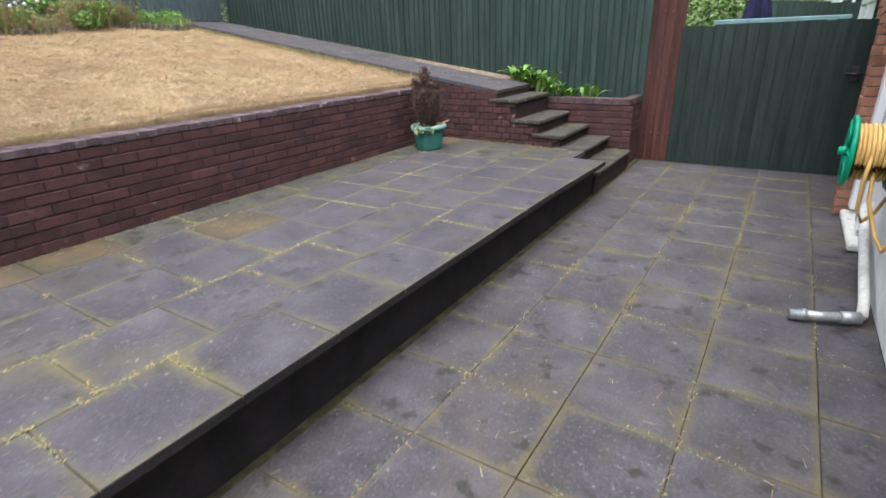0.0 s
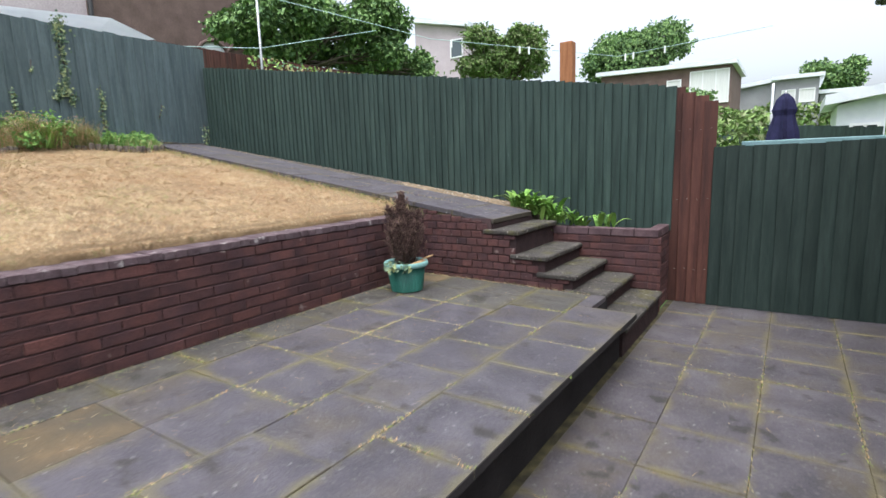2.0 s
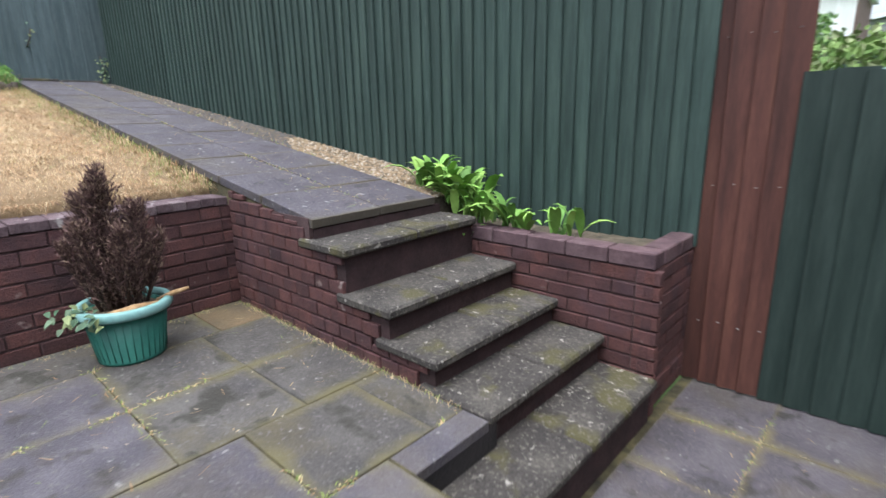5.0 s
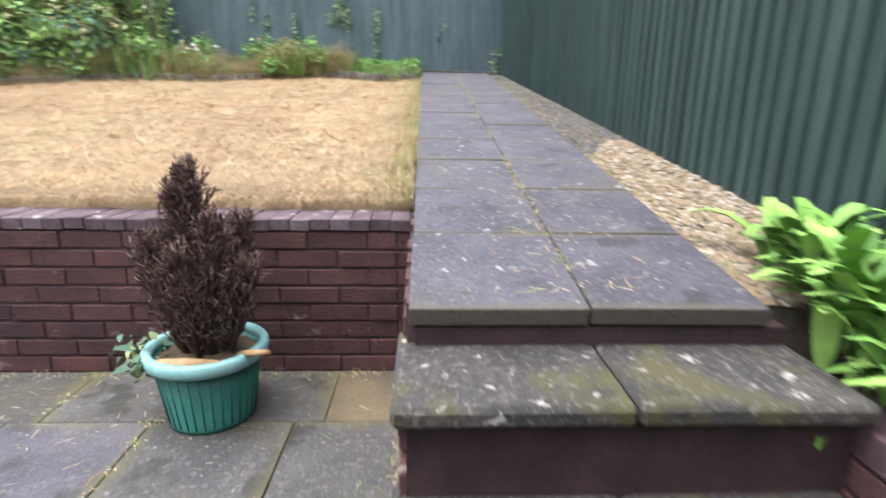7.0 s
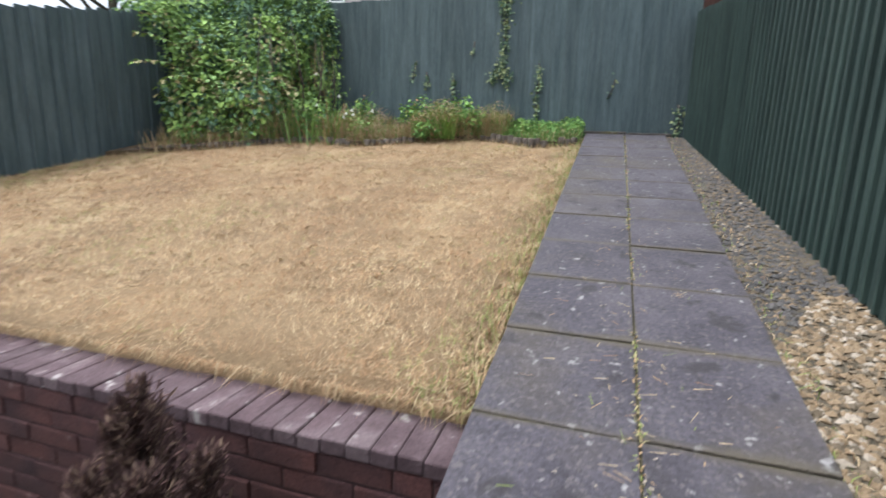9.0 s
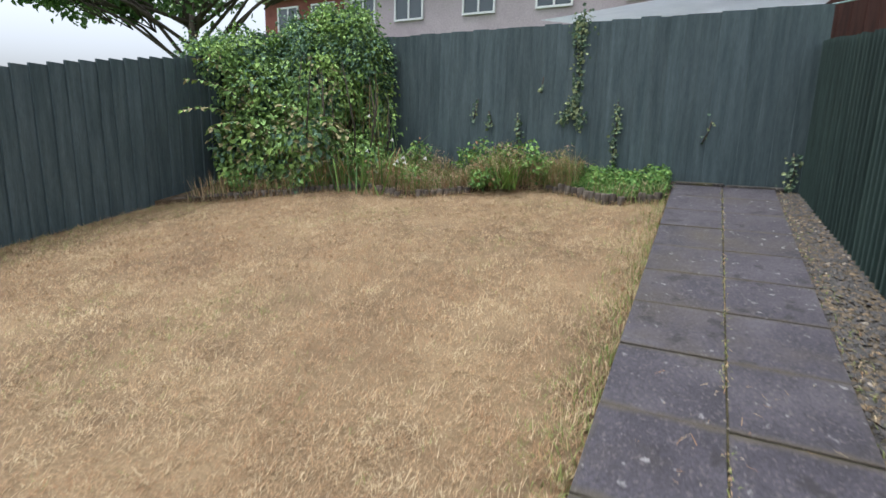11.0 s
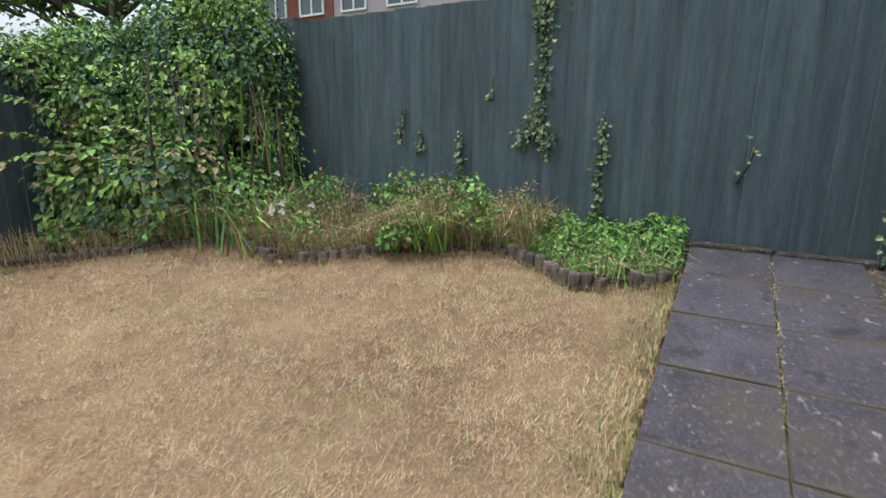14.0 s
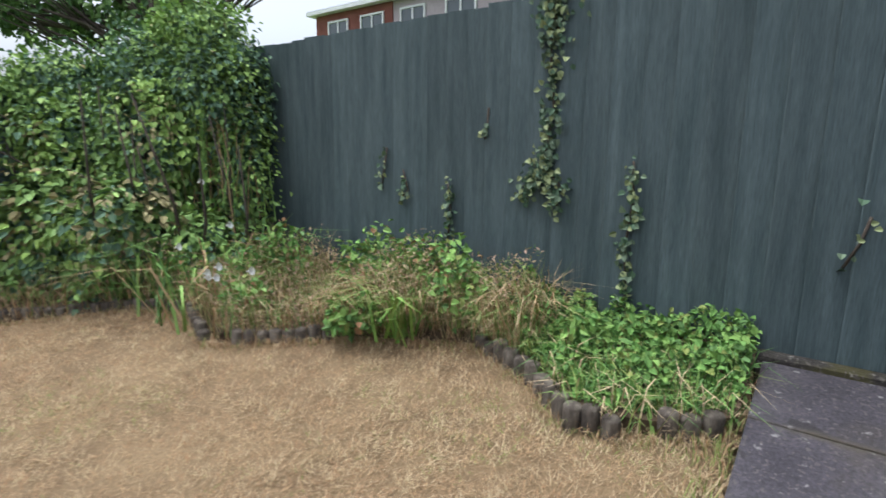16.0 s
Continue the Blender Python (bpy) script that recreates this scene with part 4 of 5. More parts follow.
def weeds():
    g = np.random.default_rng(41)
    # tall mixed grasses in the middle of the border
    k = 9000
    y = g.uniform(1.5, 5.15, k)
    f = g.random(k)
    x = np.array([border_front(v) for v in y])
    x = x + (-8.93 - x) * f + 0.03
    P = np.stack([x, y, 0.92 + SLOPE * (-3.03 - x)], 1)
    hump = 0.55 + 0.45 * np.sin(y * 5.3) * np.cos(y * 2.1 + 1)
    H = g.uniform(0.1, 0.34, k) * (0.6 + hump)
    me = blade_mesh("tall_grass", P, g.normal(size=(k, 3)) + np.array([0.5, 0, 0]), H, g.uniform(0.002, 0.006, k), g.uniform(0.2, 1.15, k), STRAW + WEED[:1], g, [0.34, 0.22, 0.12, 0.2, 0.12])
    tagged(new("tall_grass", me), "tangled half-dry tall grass in the border", "grass", kind="stuff")
    # brown seed heads among the grasses
    k = 13000
    y = 2.3 + 2.75 * g.random(k)
    x = np.array([border_front(v) for v in y])
    x = x + (-8.9 - x) * g.random(k)
    hump = 0.6 + 0.4 * np.sin(y * 5.3) * np.cos(y * 2.1 + 1)
    P = np.stack([x, y, 0.95 + SLOPE * (-3.03 - x) + g.random(k) ** 1.3 * 0.46 * hump * np.clip((y - 1.9) / 0.9, 0.3, 1)], 1)
    L = g.uniform(0.008, 0.03, k)
    SEED = [mat("seed_head_brown", [(0.36, 0.25, 0.18), (0.5, 0.37, 0.26)], 9, 0.9), STRAW[0], STRAW[3], WEED[2]]
    tagged(new("seed_heads", leaf_mesh("seed_heads", P, g.normal(size=(k, 3)) + np.array([0, 0, 0.7]), g.normal(size=(k, 3)), L, L * 0.4, SEED, g, [0.4, 0.14, 0.3, 0.16])), "brown seed heads and small leaves of border weeds", "weeds", kind="stuff")
    # leafy weeds
    spots = [(-8.72, 3.95, 0.34), (-8.75, 4.1, 0.42), (-8.78, 4.35, 0.36), (-8.7, 4.62, 0.42), (-8.6, 4.75, 0.34), (-8.4, 3.3, 0.25), (-8.2, 3.55, 0.2), (-8.2, 2.9, 0.3), (-8.6, 3.4, 0.4), (-8.3, 4.3, 0.2), (-7.9, 2.4, 0.2), (-7.5, 1.8, 0.2)]
    for i, (x, y, h) in enumerate(spots):
        r = root("leafy_weed", (x, y, lawn_z(x) + 0.05), "green leafy weed in the border", "weed", "weeds in the border")
        leaves_part("leaves", [(x, y, lawn_z(x) + 0.05 + h * 0.55, 0.16, 0.17, h * 0.55, 230)], 0.042, WEED + STRAW[2:], 50 + i, r, [0.35, 0.3, 0.15, 0.06, 0.14])
        bm = bmesh.new()
        for j in range(4):
            tube(bm, [(x, y, lawn_z(x)), (x + 0.05 * math.cos(j * 1.6), y + 0.05 * math.sin(j * 1.6), lawn_z(x) + h)], [0.004, 0.002], 5)
        obj("stems", bm, WEED[2], parent=r)
    # ground cover at the end of the border
    r = root("ground_cover", (-8.65, 5.5, lawn_z(-8.65) + 0.05), "lush green low ground-cover plants beside the path", "plants")
    k = 7600
    y = g.uniform(4.85, 5.98, k)
    x = np.array([border_front(v) for v in y])
    x = x + (-8.94 - x) * g.random(k) - 0.05
    tuft = np.array([0.6 + 0.9 * noise.noise((a * 7, b * 7, 3)) for a, b in zip(x, y)])
    z = lawn_z(x) + 0.04 + g.uniform(0.0, 0.2, k) * np.clip(tuft, 0.1, 1.3) * (0.45 + 0.5 * np.clip((-8.3 - x) * 3, 0, 1.3))
    L = g.uniform(0.012, 0.046, k)
    child("leaves", leaf_mesh("leaves", np.stack([x, y, z], 1), g.normal(size=(k, 3)) + np.array([0.5, 0, -0.1]), g.normal(size=(k, 3)) * 0.5 + np.array([0.5, 0, 1.2]), L, L * 0.7, WEED + STRAW[3:], g, [0.36, 0.32, 0.22, 0.1]), Matrix(), r)
    k = 1100
    y = g.uniform(4.9, 5.98, k)
    x = np.array([border_front(v) for v in y]) + 0.03 - 0.35 * g.random(k)
    child("stalks", blade_mesh("stalks", np.stack([x, y, 0.9 + SLOPE * (-3.03 - x)], 1), g.normal(size=(k, 3)), g.uniform(0.06, 0.26, k), g.uniform(0.003, 0.009, k), g.uniform(0.2, 1.2, k), WEED + STRAW[:1] + STRAW[3:], g), Matrix(), r)
    # yellow-green arching leaves
    r = root("arching_plant", (-8.35, 4.5, lawn_z(-8.35) + 0.04), "clump of yellow-green strap leaves in the border", "plant")
    k = 46
    P = np.tile([-8.4, 4.5, lawn_z(-8.4) + 0.04], (k, 1)) + g.normal(size=(k, 3)) * np.array([0.05, 0.07, 0.005])
    child("leaves", blade_mesh("leaves", P, g.normal(size=(k, 3)) + np.array([0.6, 0, 0]), g.uniform(0.25, 0.5, k), g.uniform(0.01, 0.018, k), g.uniform(0.5, 1.0, k), [HOSTA[1], STRAW[3], HOSTA[0]], g), Matrix(), r)
    # white bindweed flowers
    me = bmesh.new()
    lathe(me, [(0.002, 0.0), (0.006, 0.015), (0.021, 0.032), (0.024, 0.033)], 10)
    me = data("flower", me, FLOWER)
    r = root("bindweed_flowers", (-8.15, 3.3, lawn_z(-8.15) + 0.3), "white trumpet flowers among the weeds", "flower")
    for x, y, h in ((-8.05, 3.05, 0.42), (-8.0, 3.45, 0.34), (-8.04, 3.5, 0.37), (-8.0, 3.54, 0.33), (-8.1, 3.72, 0.36), (-8.3, 3.2, 0.5), (-8.3, 2.9, 0.75), (-8.03, 3.4, 0.3)):
        child("flower", me, Matrix.Translation((x, y, lawn_z(x) + h)) @ Euler((0.3 * y, 1.1, 0.4 * x)).to_matrix().to_4x4(), r)
    # tufts along the path and wall foot
    k = 2600
    s = g.random(k)
    x = np.where(s < 0.5, g.uniform(-8.9, -4.0, k), g.uniform(-8.9, -3.2, k))
    y = np.where(s < 0.5, 6.0 - np.abs(g.normal(size=k)) * 0.06, 6.85 + np.abs(g.normal(size=k)) * 0.05)
    P = np.stack([x, y, 0.895 + SLOPE * (-3.03 - x)], 1)
    tagged(new("path_edge_grass", blade_mesh("path_edge_grass", P, g.normal(size=(k, 3)), g.uniform(0.03, 0.09, k), g.uniform(0.002, 0.005, k), g.uniform(0.3, 1.2, k), STRAW, g, [0.25, 0.2, 0.1, 0.45])), "grass tufts along the path edges", "grass", kind="stuff")
    k = 1500
    s = g.random(k)
    y = np.where(s < 0.6, g.uniform(1.0, 5.95, k), 5.99 - np.abs(g.normal(size=k)) * 0.02)
    x = np.where(s < 0.6, -3.81 + np.abs(g.normal(size=k)) * 0.035, g.uniform(-3.8, -2.1, k))
    P = np.stack([x, y, 0.385 - 0.018 * (x + 3.83)], 1)
    L = g.uniform(0.006, 0.03, k)
    tagged(new("wall_foot_grass", blade_mesh("wall_foot_grass", P, g.normal(size=(k, 3)), L, L * 0.08, g.uniform(0.8, 2.0, k), STRAW, g, [0.4, 0.25, 0.05, 0.3])), "dry grass clippings along the wall foot", "grass", kind="stuff")
    k = 2600
    y = g.uniform(1.4, 5.98, k)
    x = np.array([border_front(v) for v in y]) + 0.045 + np.abs(g.normal(size=k)) * 0.04
    P = np.stack([x, y, lawn_z(x)], 1)
    tagged(new("edging_grass", blade_mesh("edging_grass", P, g.normal(size=(k, 3)), g.uniform(0.02, 0.08, k), g.uniform(0.0015, 0.0035, k), g.uniform(0.3, 1.3, k), STRAW, g, [0.3, 0.3, 0.22, 0.18])), "dry grass against the log edging", "grass", kind="stuff")
    # weeds growing in slab joints
    k = 4200
    s = g.random(k)
    jx = np.array([-1.325, -0.86, -0.395, 0.07])[g.integers(0, 4, k)]
    jy = 2.39 + 0.465 * g.integers(-2, 11, k)
    free = g.random(k)
    x = np.where(s < 0.55, jx, -1.72 + 2.0 * free)
    y = np.where(s < 0.55, 0.9 + 6.4 * free, jy)
    keep = np.array([noise.noise((a * 1.8, b * 1.8, 2)) for a, b in zip(x, y)]) > 0.02
    x, y = (x + g.normal(size=k) * 0.006)[keep], (y + g.normal(size=k) * 0.006)[keep]
    n = len(x)
    z = np.full(n, -0.008)
    k = 9000
    row = g.integers(0, 5, k)
    start = np.array([-3.69, -3.47, -3.68, -3.68, -3.58])[row]
    along = g.random(k) < 0.5
    tx = np.where(along, -1.65 - 0.458 * g.integers(1, 5, k), -1.65 - 0.458 * (row + g.random(k)))
    ty = np.where(along, -0.2 + 6.1 * g.random(k), start + 0.465 * g.integers(8, 21, k))
    ok = (np.array([noise.noise((a * 2.2, b * 2.2, 6)) + 0.35 * noise.noise((a * 9, b * 9, 1)) for a, b in zip(tx, ty)]) > 0.16) & (tx > -3.8) & (ty < 5.9)
    tx, ty = tx[ok], ty[ok]
    px = -3.1 - 5.7 * g.random(700)
    py = np.full(700, 6.4315)
    ok = np.array([noise.noise((a * 1.6, 0, 3)) for a in px]) > -0.12
    px, py = px[ok], py[ok]
    x, y = np.concatenate([x, tx + g.normal(size=len(tx)) * 0.008, px]), np.concatenate([y, ty + g.normal(size=len(ty)) * 0.008, py + g.normal(size=len(py)) * 0.007])
    z = np.concatenate([z, np.array([terrace_z(a, b) - 0.006 for a, b in zip(tx, ty)]), np.array([path_z(a) - 0.006 for a in px])])
    n = len(x)
    tagged(new("joint_moss", blade_mesh("joint_moss", np.stack([x, y, z], 1), g.normal(size=(n, 3)), g.uniform(0.008, 0.024, n), g.uniform(0.003, 0.007, n), g.uniform(0.5, 1.5, n), [STRAW[3], STRAW[1], SHRUB[3]], g)), "moss and small weeds in the paving joints", "moss", kind="stuff")


weeds()


def litter():
    """Dry stalks and pale chips lying on the paving."""
    g = np.random.default_rng(91)
    k = 1150
    s = g.random(k)
    x = np.where(s < 0.55, -3.8 + np.abs(g.normal(size=k)) * 0.75, np.where(s < 0.75, -3.1 - 2.6 * g.random(k) ** 1.5, -1.72 + 2.0 * g.random(k)))
    x = np.where(s < 0.55, np.minimum(x, -1.72), x)
    y = np.where(s < 0.55, 0.8 + 5.1 * g.random(k), np.where(s < 0.75, 6.45 + g.normal(size=k) * 0.13, 0.8 + 6.4 * g.random(k)))
    y = np.where((s >= 0.55) & (s < 0.75), np.clip(y, 6.03, 6.86), y)
    z = np.array([terrace_z(a, b) if c < 0.55 else path_z(a) if c < 0.75 else 0.0 for a, b, c in zip(x, y, s)]) + 0.007
    a = g.uniform(0, 6.28, k)
    sl = np.where((s >= 0.55) & (s < 0.75), SLOPE, 0.0)
    d = np.stack([np.cos(a), np.sin(a), 0.02 - sl * np.cos(a)], 1)
    side = np.stack([-np.sin(a), np.cos(a), sl * np.sin(a)], 1)
    chip = g.random(k) < 0.22
    L = np.where(chip, g.uniform(0.004, 0.013, k), g.uniform(0.012, 0.055, k))[:, None]
    w = np.where(chip, g.uniform(0.002, 0.005, k), g.uniform(0.0007, 0.0016, k))[:, None]
    p = np.stack([x, y, z], 1)
    v = np.stack([p - side * w, p + side * w, p + d * L + side * w * 0.6, p + d * L - side * w * 0.6], 1).reshape(-1, 3)
    idx = np.where(chip, 4, g.choice(4, k, p=[0.25, 0.35, 0.2, 0.2]))
    tagged(new("straw_litter", strips("straw_litter", v.tolist(), np.arange(4 * k).reshape(-1, 4).tolist(), STRAW + [PEBBLE[1]], idx)), "dry stalks and pale chips scattered on the paving", "litter", kind="stuff")


litter()


def ivy(name, line, width, n, seed, label):
    g = np.random.default_rng(seed)
    pts = np.array(line)
    seg = g.integers(0, len(pts) - 1, n)
    f = g.random(n)[:, None]
    p = pts[seg] * (1 - f) + pts[seg + 1] * f
    P = np.stack([-8.975 + g.random(n) * 0.035, p[:, 0] + g.normal(size=n) * width, p[:, 1] + g.normal(size=n) * width], 1)
    L = g.uniform(0.02, 0.045, n)
    r = root(name, (-8.98, pts[-1, 0], pts[-1, 1]), label, "ivy", "ivy on the back fence")
    child("leaves", leaf_mesh("leaves", P, g.normal(size=(n, 3)) * 0.6 + np.array([0.2, 0, -0.7]), g.normal(size=(n, 3)) * 0.35 + np.array([1.0, 0, 0.4]), L, L * 0.85, IVY, g), Matrix(), r)
    bm = bmesh.new()
    tube(bm, [(-8.97, a, b) for a, b in line], 0.006, 6)
    obj("stem", bm, BARK, parent=r)


ivy("ivy_vine", [(5.02, 3.5), (5.0, 3.2), (5.03, 2.95), (5.0, 2.75), (4.97, 2.62), (4.88, 2.5)], 0.028, 330, 61, "long ivy vine climbing the back fence")
ivy("ivy_vine", [(5.04, 3.54), (5.0, 3.42), (5.04, 3.28)], 0.055, 150, 60, "bushy ivy top over the back fence")
ivy("ivy_vine", [(4.98, 2.66), (5.08, 2.58), (5.07, 2.47)], 0.03, 80, 62, "short ivy tail on the back fence")
ivy("ivy_vine", [(5.43, 2.7), (5.44, 2.5), (5.42, 2.3), (5.44, 2.08), (5.4, 1.95)], 0.018, 150, 63, "thin yellowing ivy strand on the back fence")
ivy("ivy_vine", [(6.28, 2.52), (6.26, 2.42), (6.22, 2.32)], 0.025, 9, 64, "small bindweed sprig on the back fence")
ivy("ivy_vine", [(4.4, 2.55), (4.42, 2.4), (4.4, 2.2), (4.42, 2.0)], 0.025, 70, 65, "sparse ivy strand on the back fence")
ivy("ivy_vine", [(4.06, 2.62), (4.1, 2.5), (4.05, 2.45)], 0.02, 26, 66, "small ivy sprig on the back fence")
ivy("ivy_vine", [(3.93, 2.75), (3.9, 2.6), (3.88, 2.5)], 0.02, 16, 67, "small ivy shoot on the back fence")
ivy("ivy_vine", [(4.66, 2.96), (4.65, 2.85), (4.64, 2.8)], 0.012, 8, 68, "tiny ivy shoot on the back fence")
ivy("ivy_vine", [(6.95, 2.25), (6.98, 2.1), (6.96, 1.95), (6.9, 1.92)], 0.03, 60, 69, "ivy shoot in the fence corner")


# ---- trees ----
def tree(x, y, z, h, lobes, mats, size, seed, label, trunk=0.18):
    r = root("tree", (x, y, z), label, "tree")
    bm = bmesh.new()
    rng = random.Random(seed)
    top = Vector((x, y, z + h * 0.75))
    tube(bm, [(x, y, z - 0.3), (x + 0.1, y, z + h * 0.35), top], [trunk, trunk * 0.7, trunk * 0.25], 10)
    for cx, cy, cz, rx, ry, rz, k in lobes:
        s = Vector((x, y, z + h * rng.uniform(0.3, 0.55)))
        e = Vector((cx, cy, cz))
        tube(bm, [s, s.lerp(e, 0.5) + Vector((0, 0, 0.2)), e], [trunk * 0.35, trunk * 0.22, 0.02], 7)
        for j in range(5):
            e2 = e + Vector((rng.uniform(-rx, rx), rng.uniform(-ry, ry), rng.uniform(-rz, rz))) * 0.8
            tube(bm, [s.lerp(e, 0.6), e2], [trunk * 0.12, 0.012], 5)
    obj("trunk", bm, BARK, parent=r)
    leaves_part("crown", lobes, size, mats, seed, r, None, 0.2)


def lobes_round(x, y, z, r, n, k, seed, squash=0.8):
    g = random.Random(seed)
    out = [(x, y, z, r * 0.75, r * 0.75, r * 0.7 * squash, k)]
    for i in range(n):
        a, b = g.uniform(0, 6.28), g.uniform(-0.4, 0.9)
        out.append((x + r * 0.65 * math.cos(a), y + r * 0.65 * math.sin(a), z + r * 0.6 * b * squash, r * g.uniform(0.3, 0.5), r * g.uniform(0.3, 0.5), r * g.uniform(0.28, 0.42) * squash, k * 0.4))
    return out


tree(-16.5, 15.5, 2.6, 5.5, lobes_round(-16.5, 14.6, 6.4, 2.1, 9, 3000, 1) + lobes_round(-16.5, 18.6, 6.6, 2.6, 10, 3600, 2) + lobes_round(-16, 22, 5.8, 1.8, 6, 2400, 12), TREE, 0.17, 71, "large spreading dark green tree behind the fences")
tree(-12.8, 25, 1.2, 5, lobes_round(-12.8, 25, 6.4, 2.2, 10, 3400, 3), TREE_PALE, 0.15, 72, "pale green garden tree behind the fence", 0.14)
tree(-12.0, 49, 3.0, 7, lobes_round(-12.4, 49, 9.9, 4.3, 12, 3800, 4), TREE, 0.27, 73, "green tree behind the flat-roofed bungalow", 0.16)
tree(-17, 30, 2.0, 6, lobes_round(-17, 31, 6.0, 2.0, 8, 1800, 14), TREE_PALE, 0.2, 79, "pale green tree beside the white house", 0.14)
tree(1.9, 70, 4.5, 6, lobes_round(1.9, 70, 9.2, 3.0, 10, 1500, 5), TREE, 0.32, 74, "distant green tree behind the houses", 0.2)
tree(-10.9, -3.0, 2.0, 4.6, lobes_round(-10.8, -3.0, 5.2, 1.5, 9, 700, 6) + lobes_round(-10.0, -5.0, 5.0, 1.2, 7, 500, 7) + lobes_round(-11.4, -1.0, 5.6, 1.0, 6, 260, 8), TREE, 0.12, 75, "tall dark tree with open twigs behind the shrub", 0.12)


def hedge(name, x0, x1, y0, y1, z0, z1, n, size, mats, seed, label, cat="hedge"):
    r = root(name, ((x0 + x1) / 2, (y0 + y1) / 2, z0), label, cat)
    g = np.random.default_rng(seed)
    P = np.stack([g.uniform(x0, x1, n), g.uniform(y0, y1, n), z0 + (z1 - z0) * g.random(n) ** 0.6], 1)
    P[:, 2] += 0.1 * np.sin(P[:, 0] * 3)
    L = size * g.uniform(0.6, 1.3, n)
    child("leaves", leaf_mesh("leaves", P, g.normal(size=(n, 3)), g.normal(size=(n, 3)) + np.array([0, -0.5, 0.8]), L, L * 0.7, mats, g), Matrix(), r)
    bm = bmesh.new()
    for i in range(5):
        x = x0 + (x1 - x0) * (i + 0.5) / 5
        v = [bm.verts.new((x + a, (y0 + y1) / 2 + b, z)) for z in (z0 - 0.3, z0 + 0.6 * (z1 - z0)) for a, b in ((-0.03, -0.03), (0.03, -0.03), (0, 0.04))]
        for k in range(3):
            bm.faces.new((v[k], v[(k + 1) % 3], v[3 + (k + 1) % 3], v[3 + k]))
        last = v if i == 0 else last
        if i:
            bm.faces.new((last[0], last[1], v[1], v[0]))
            last = v
    obj("stems", bm, BARK, parent=r)


hedge("hedge", -4.6, -3.0, 20.3, 21.6, 0.9, 3.55, 2600, 0.12, TREE, 81, "clipped round-topped green bush beyond the gate", "bush")
hedge("hedge", -4.0, 4.0, 27, 28, 1.4, 3.45, 3200, 0.2, TREE_PALE, 82, "long green garden hedge below the houses")
hedge("neighbour_shrub", -2.4, -1.15, 11.2, 13.0, 0.6, 2.05, 1500, 0.1, TREE_PALE, 83, "pale green shrubs in the neighbouring garden", "shrub")
hedge("hedge", -20, -9, 32, 33, 2, 5.0, 3200, 0.3, TREE_PALE, 84, "green bushes along the neighbouring gardens")
hedge("neighbour_shrub", -11.9, -11.2, 10.0, 14.0, 3.0, 4.15, 700, 0.1, SHRUB, 85, "climbing shrub with red flowers on the brown fence", "shrub")


# ---- neighbouring plots ----
def far_window(parent, x, y, z, w, h, axis="y", m=GLASS, bars=1):
    """A framed window on a wall that faces -y (axis y) or +x (axis x)."""
    def bx(bm, u0, u1, v0, v1, d0, d1):
        if axis == "y":
            cube(bm, x + u0, x + u1, y - d1, y - d0, z + v0, z + v1)
        else:
            cube(bm, x + d0, x + d1, y + u0, y + u1, z + v0, z + v1)
    t = 0.07
    bm = bmesh.new()
    for a in ((0, w, 0, t), (0, w, h - t, h), (0, t, t, h - t), (w - t, w, t, h - t)):
        bx(bm, *a, 0.0, 0.07)
    for k in range(bars):
        u = w * (k + 1) / (bars + 1)
        bx(bm, u - t / 2, u + t / 2, t, h - t, 0.0, 0.06)
    win = obj("window", bm, WHITE, parent=parent)
    bm = bmesh.new()
    bx(bm, t, w - t, t, h - t, 0.004, 0.02)
    obj("pane", bm, m, parent=win)


def bungalow(x0, x1, y, depth, z0, zl, zr, m, label, wins, glow=None):
    r = root("house", ((x0 + x1) / 2, y, z0), label, "house", "houses beyond the gate")
    bm = bmesh.new()
    v = [bm.verts.new(p) for p in ((x0, y, z0), (x1, y, z0), (x1, y + depth, z0), (x0, y + depth, z0), (x0, y, zl), (x1, y, zr), (x1, y + depth, zr), (x0, y + depth, zl))]
    for q in ((0, 1, 5, 4), (1, 2, 6, 5), (2, 3, 7, 6), (3, 0, 4, 7), (4, 5, 6, 7), (0, 1, 2, 3)):
        bm.faces.new([v[i] for i in q])
    obj("wall", bm, m, parent=r)
    bm = bmesh.new()
    v = [bm.verts.new((px, py, pz + dz)) for dz in (0.01, 0.28) for px, py, pz in ((x0 - 0.3, y - 0.35, zl), (x1 + 0.3, y - 0.35, zr), (x1 + 0.3, y + depth, zr), (x0 - 0.3, y + depth, zl))]
    for q in ((0, 1, 2, 3), (4, 5, 6, 7), (0, 1, 5, 4), (1, 2, 6, 5), (2, 3, 7, 6), (3, 0, 4, 7)):
        bm.faces.new([v[i] for i in q])
    obj("roof", bm, SHEET, parent=r)
    for wx, wz, w, h, mm, bars in wins:
        far_window(r, wx, y, wz, w, h, "y", mm, bars)
    return r


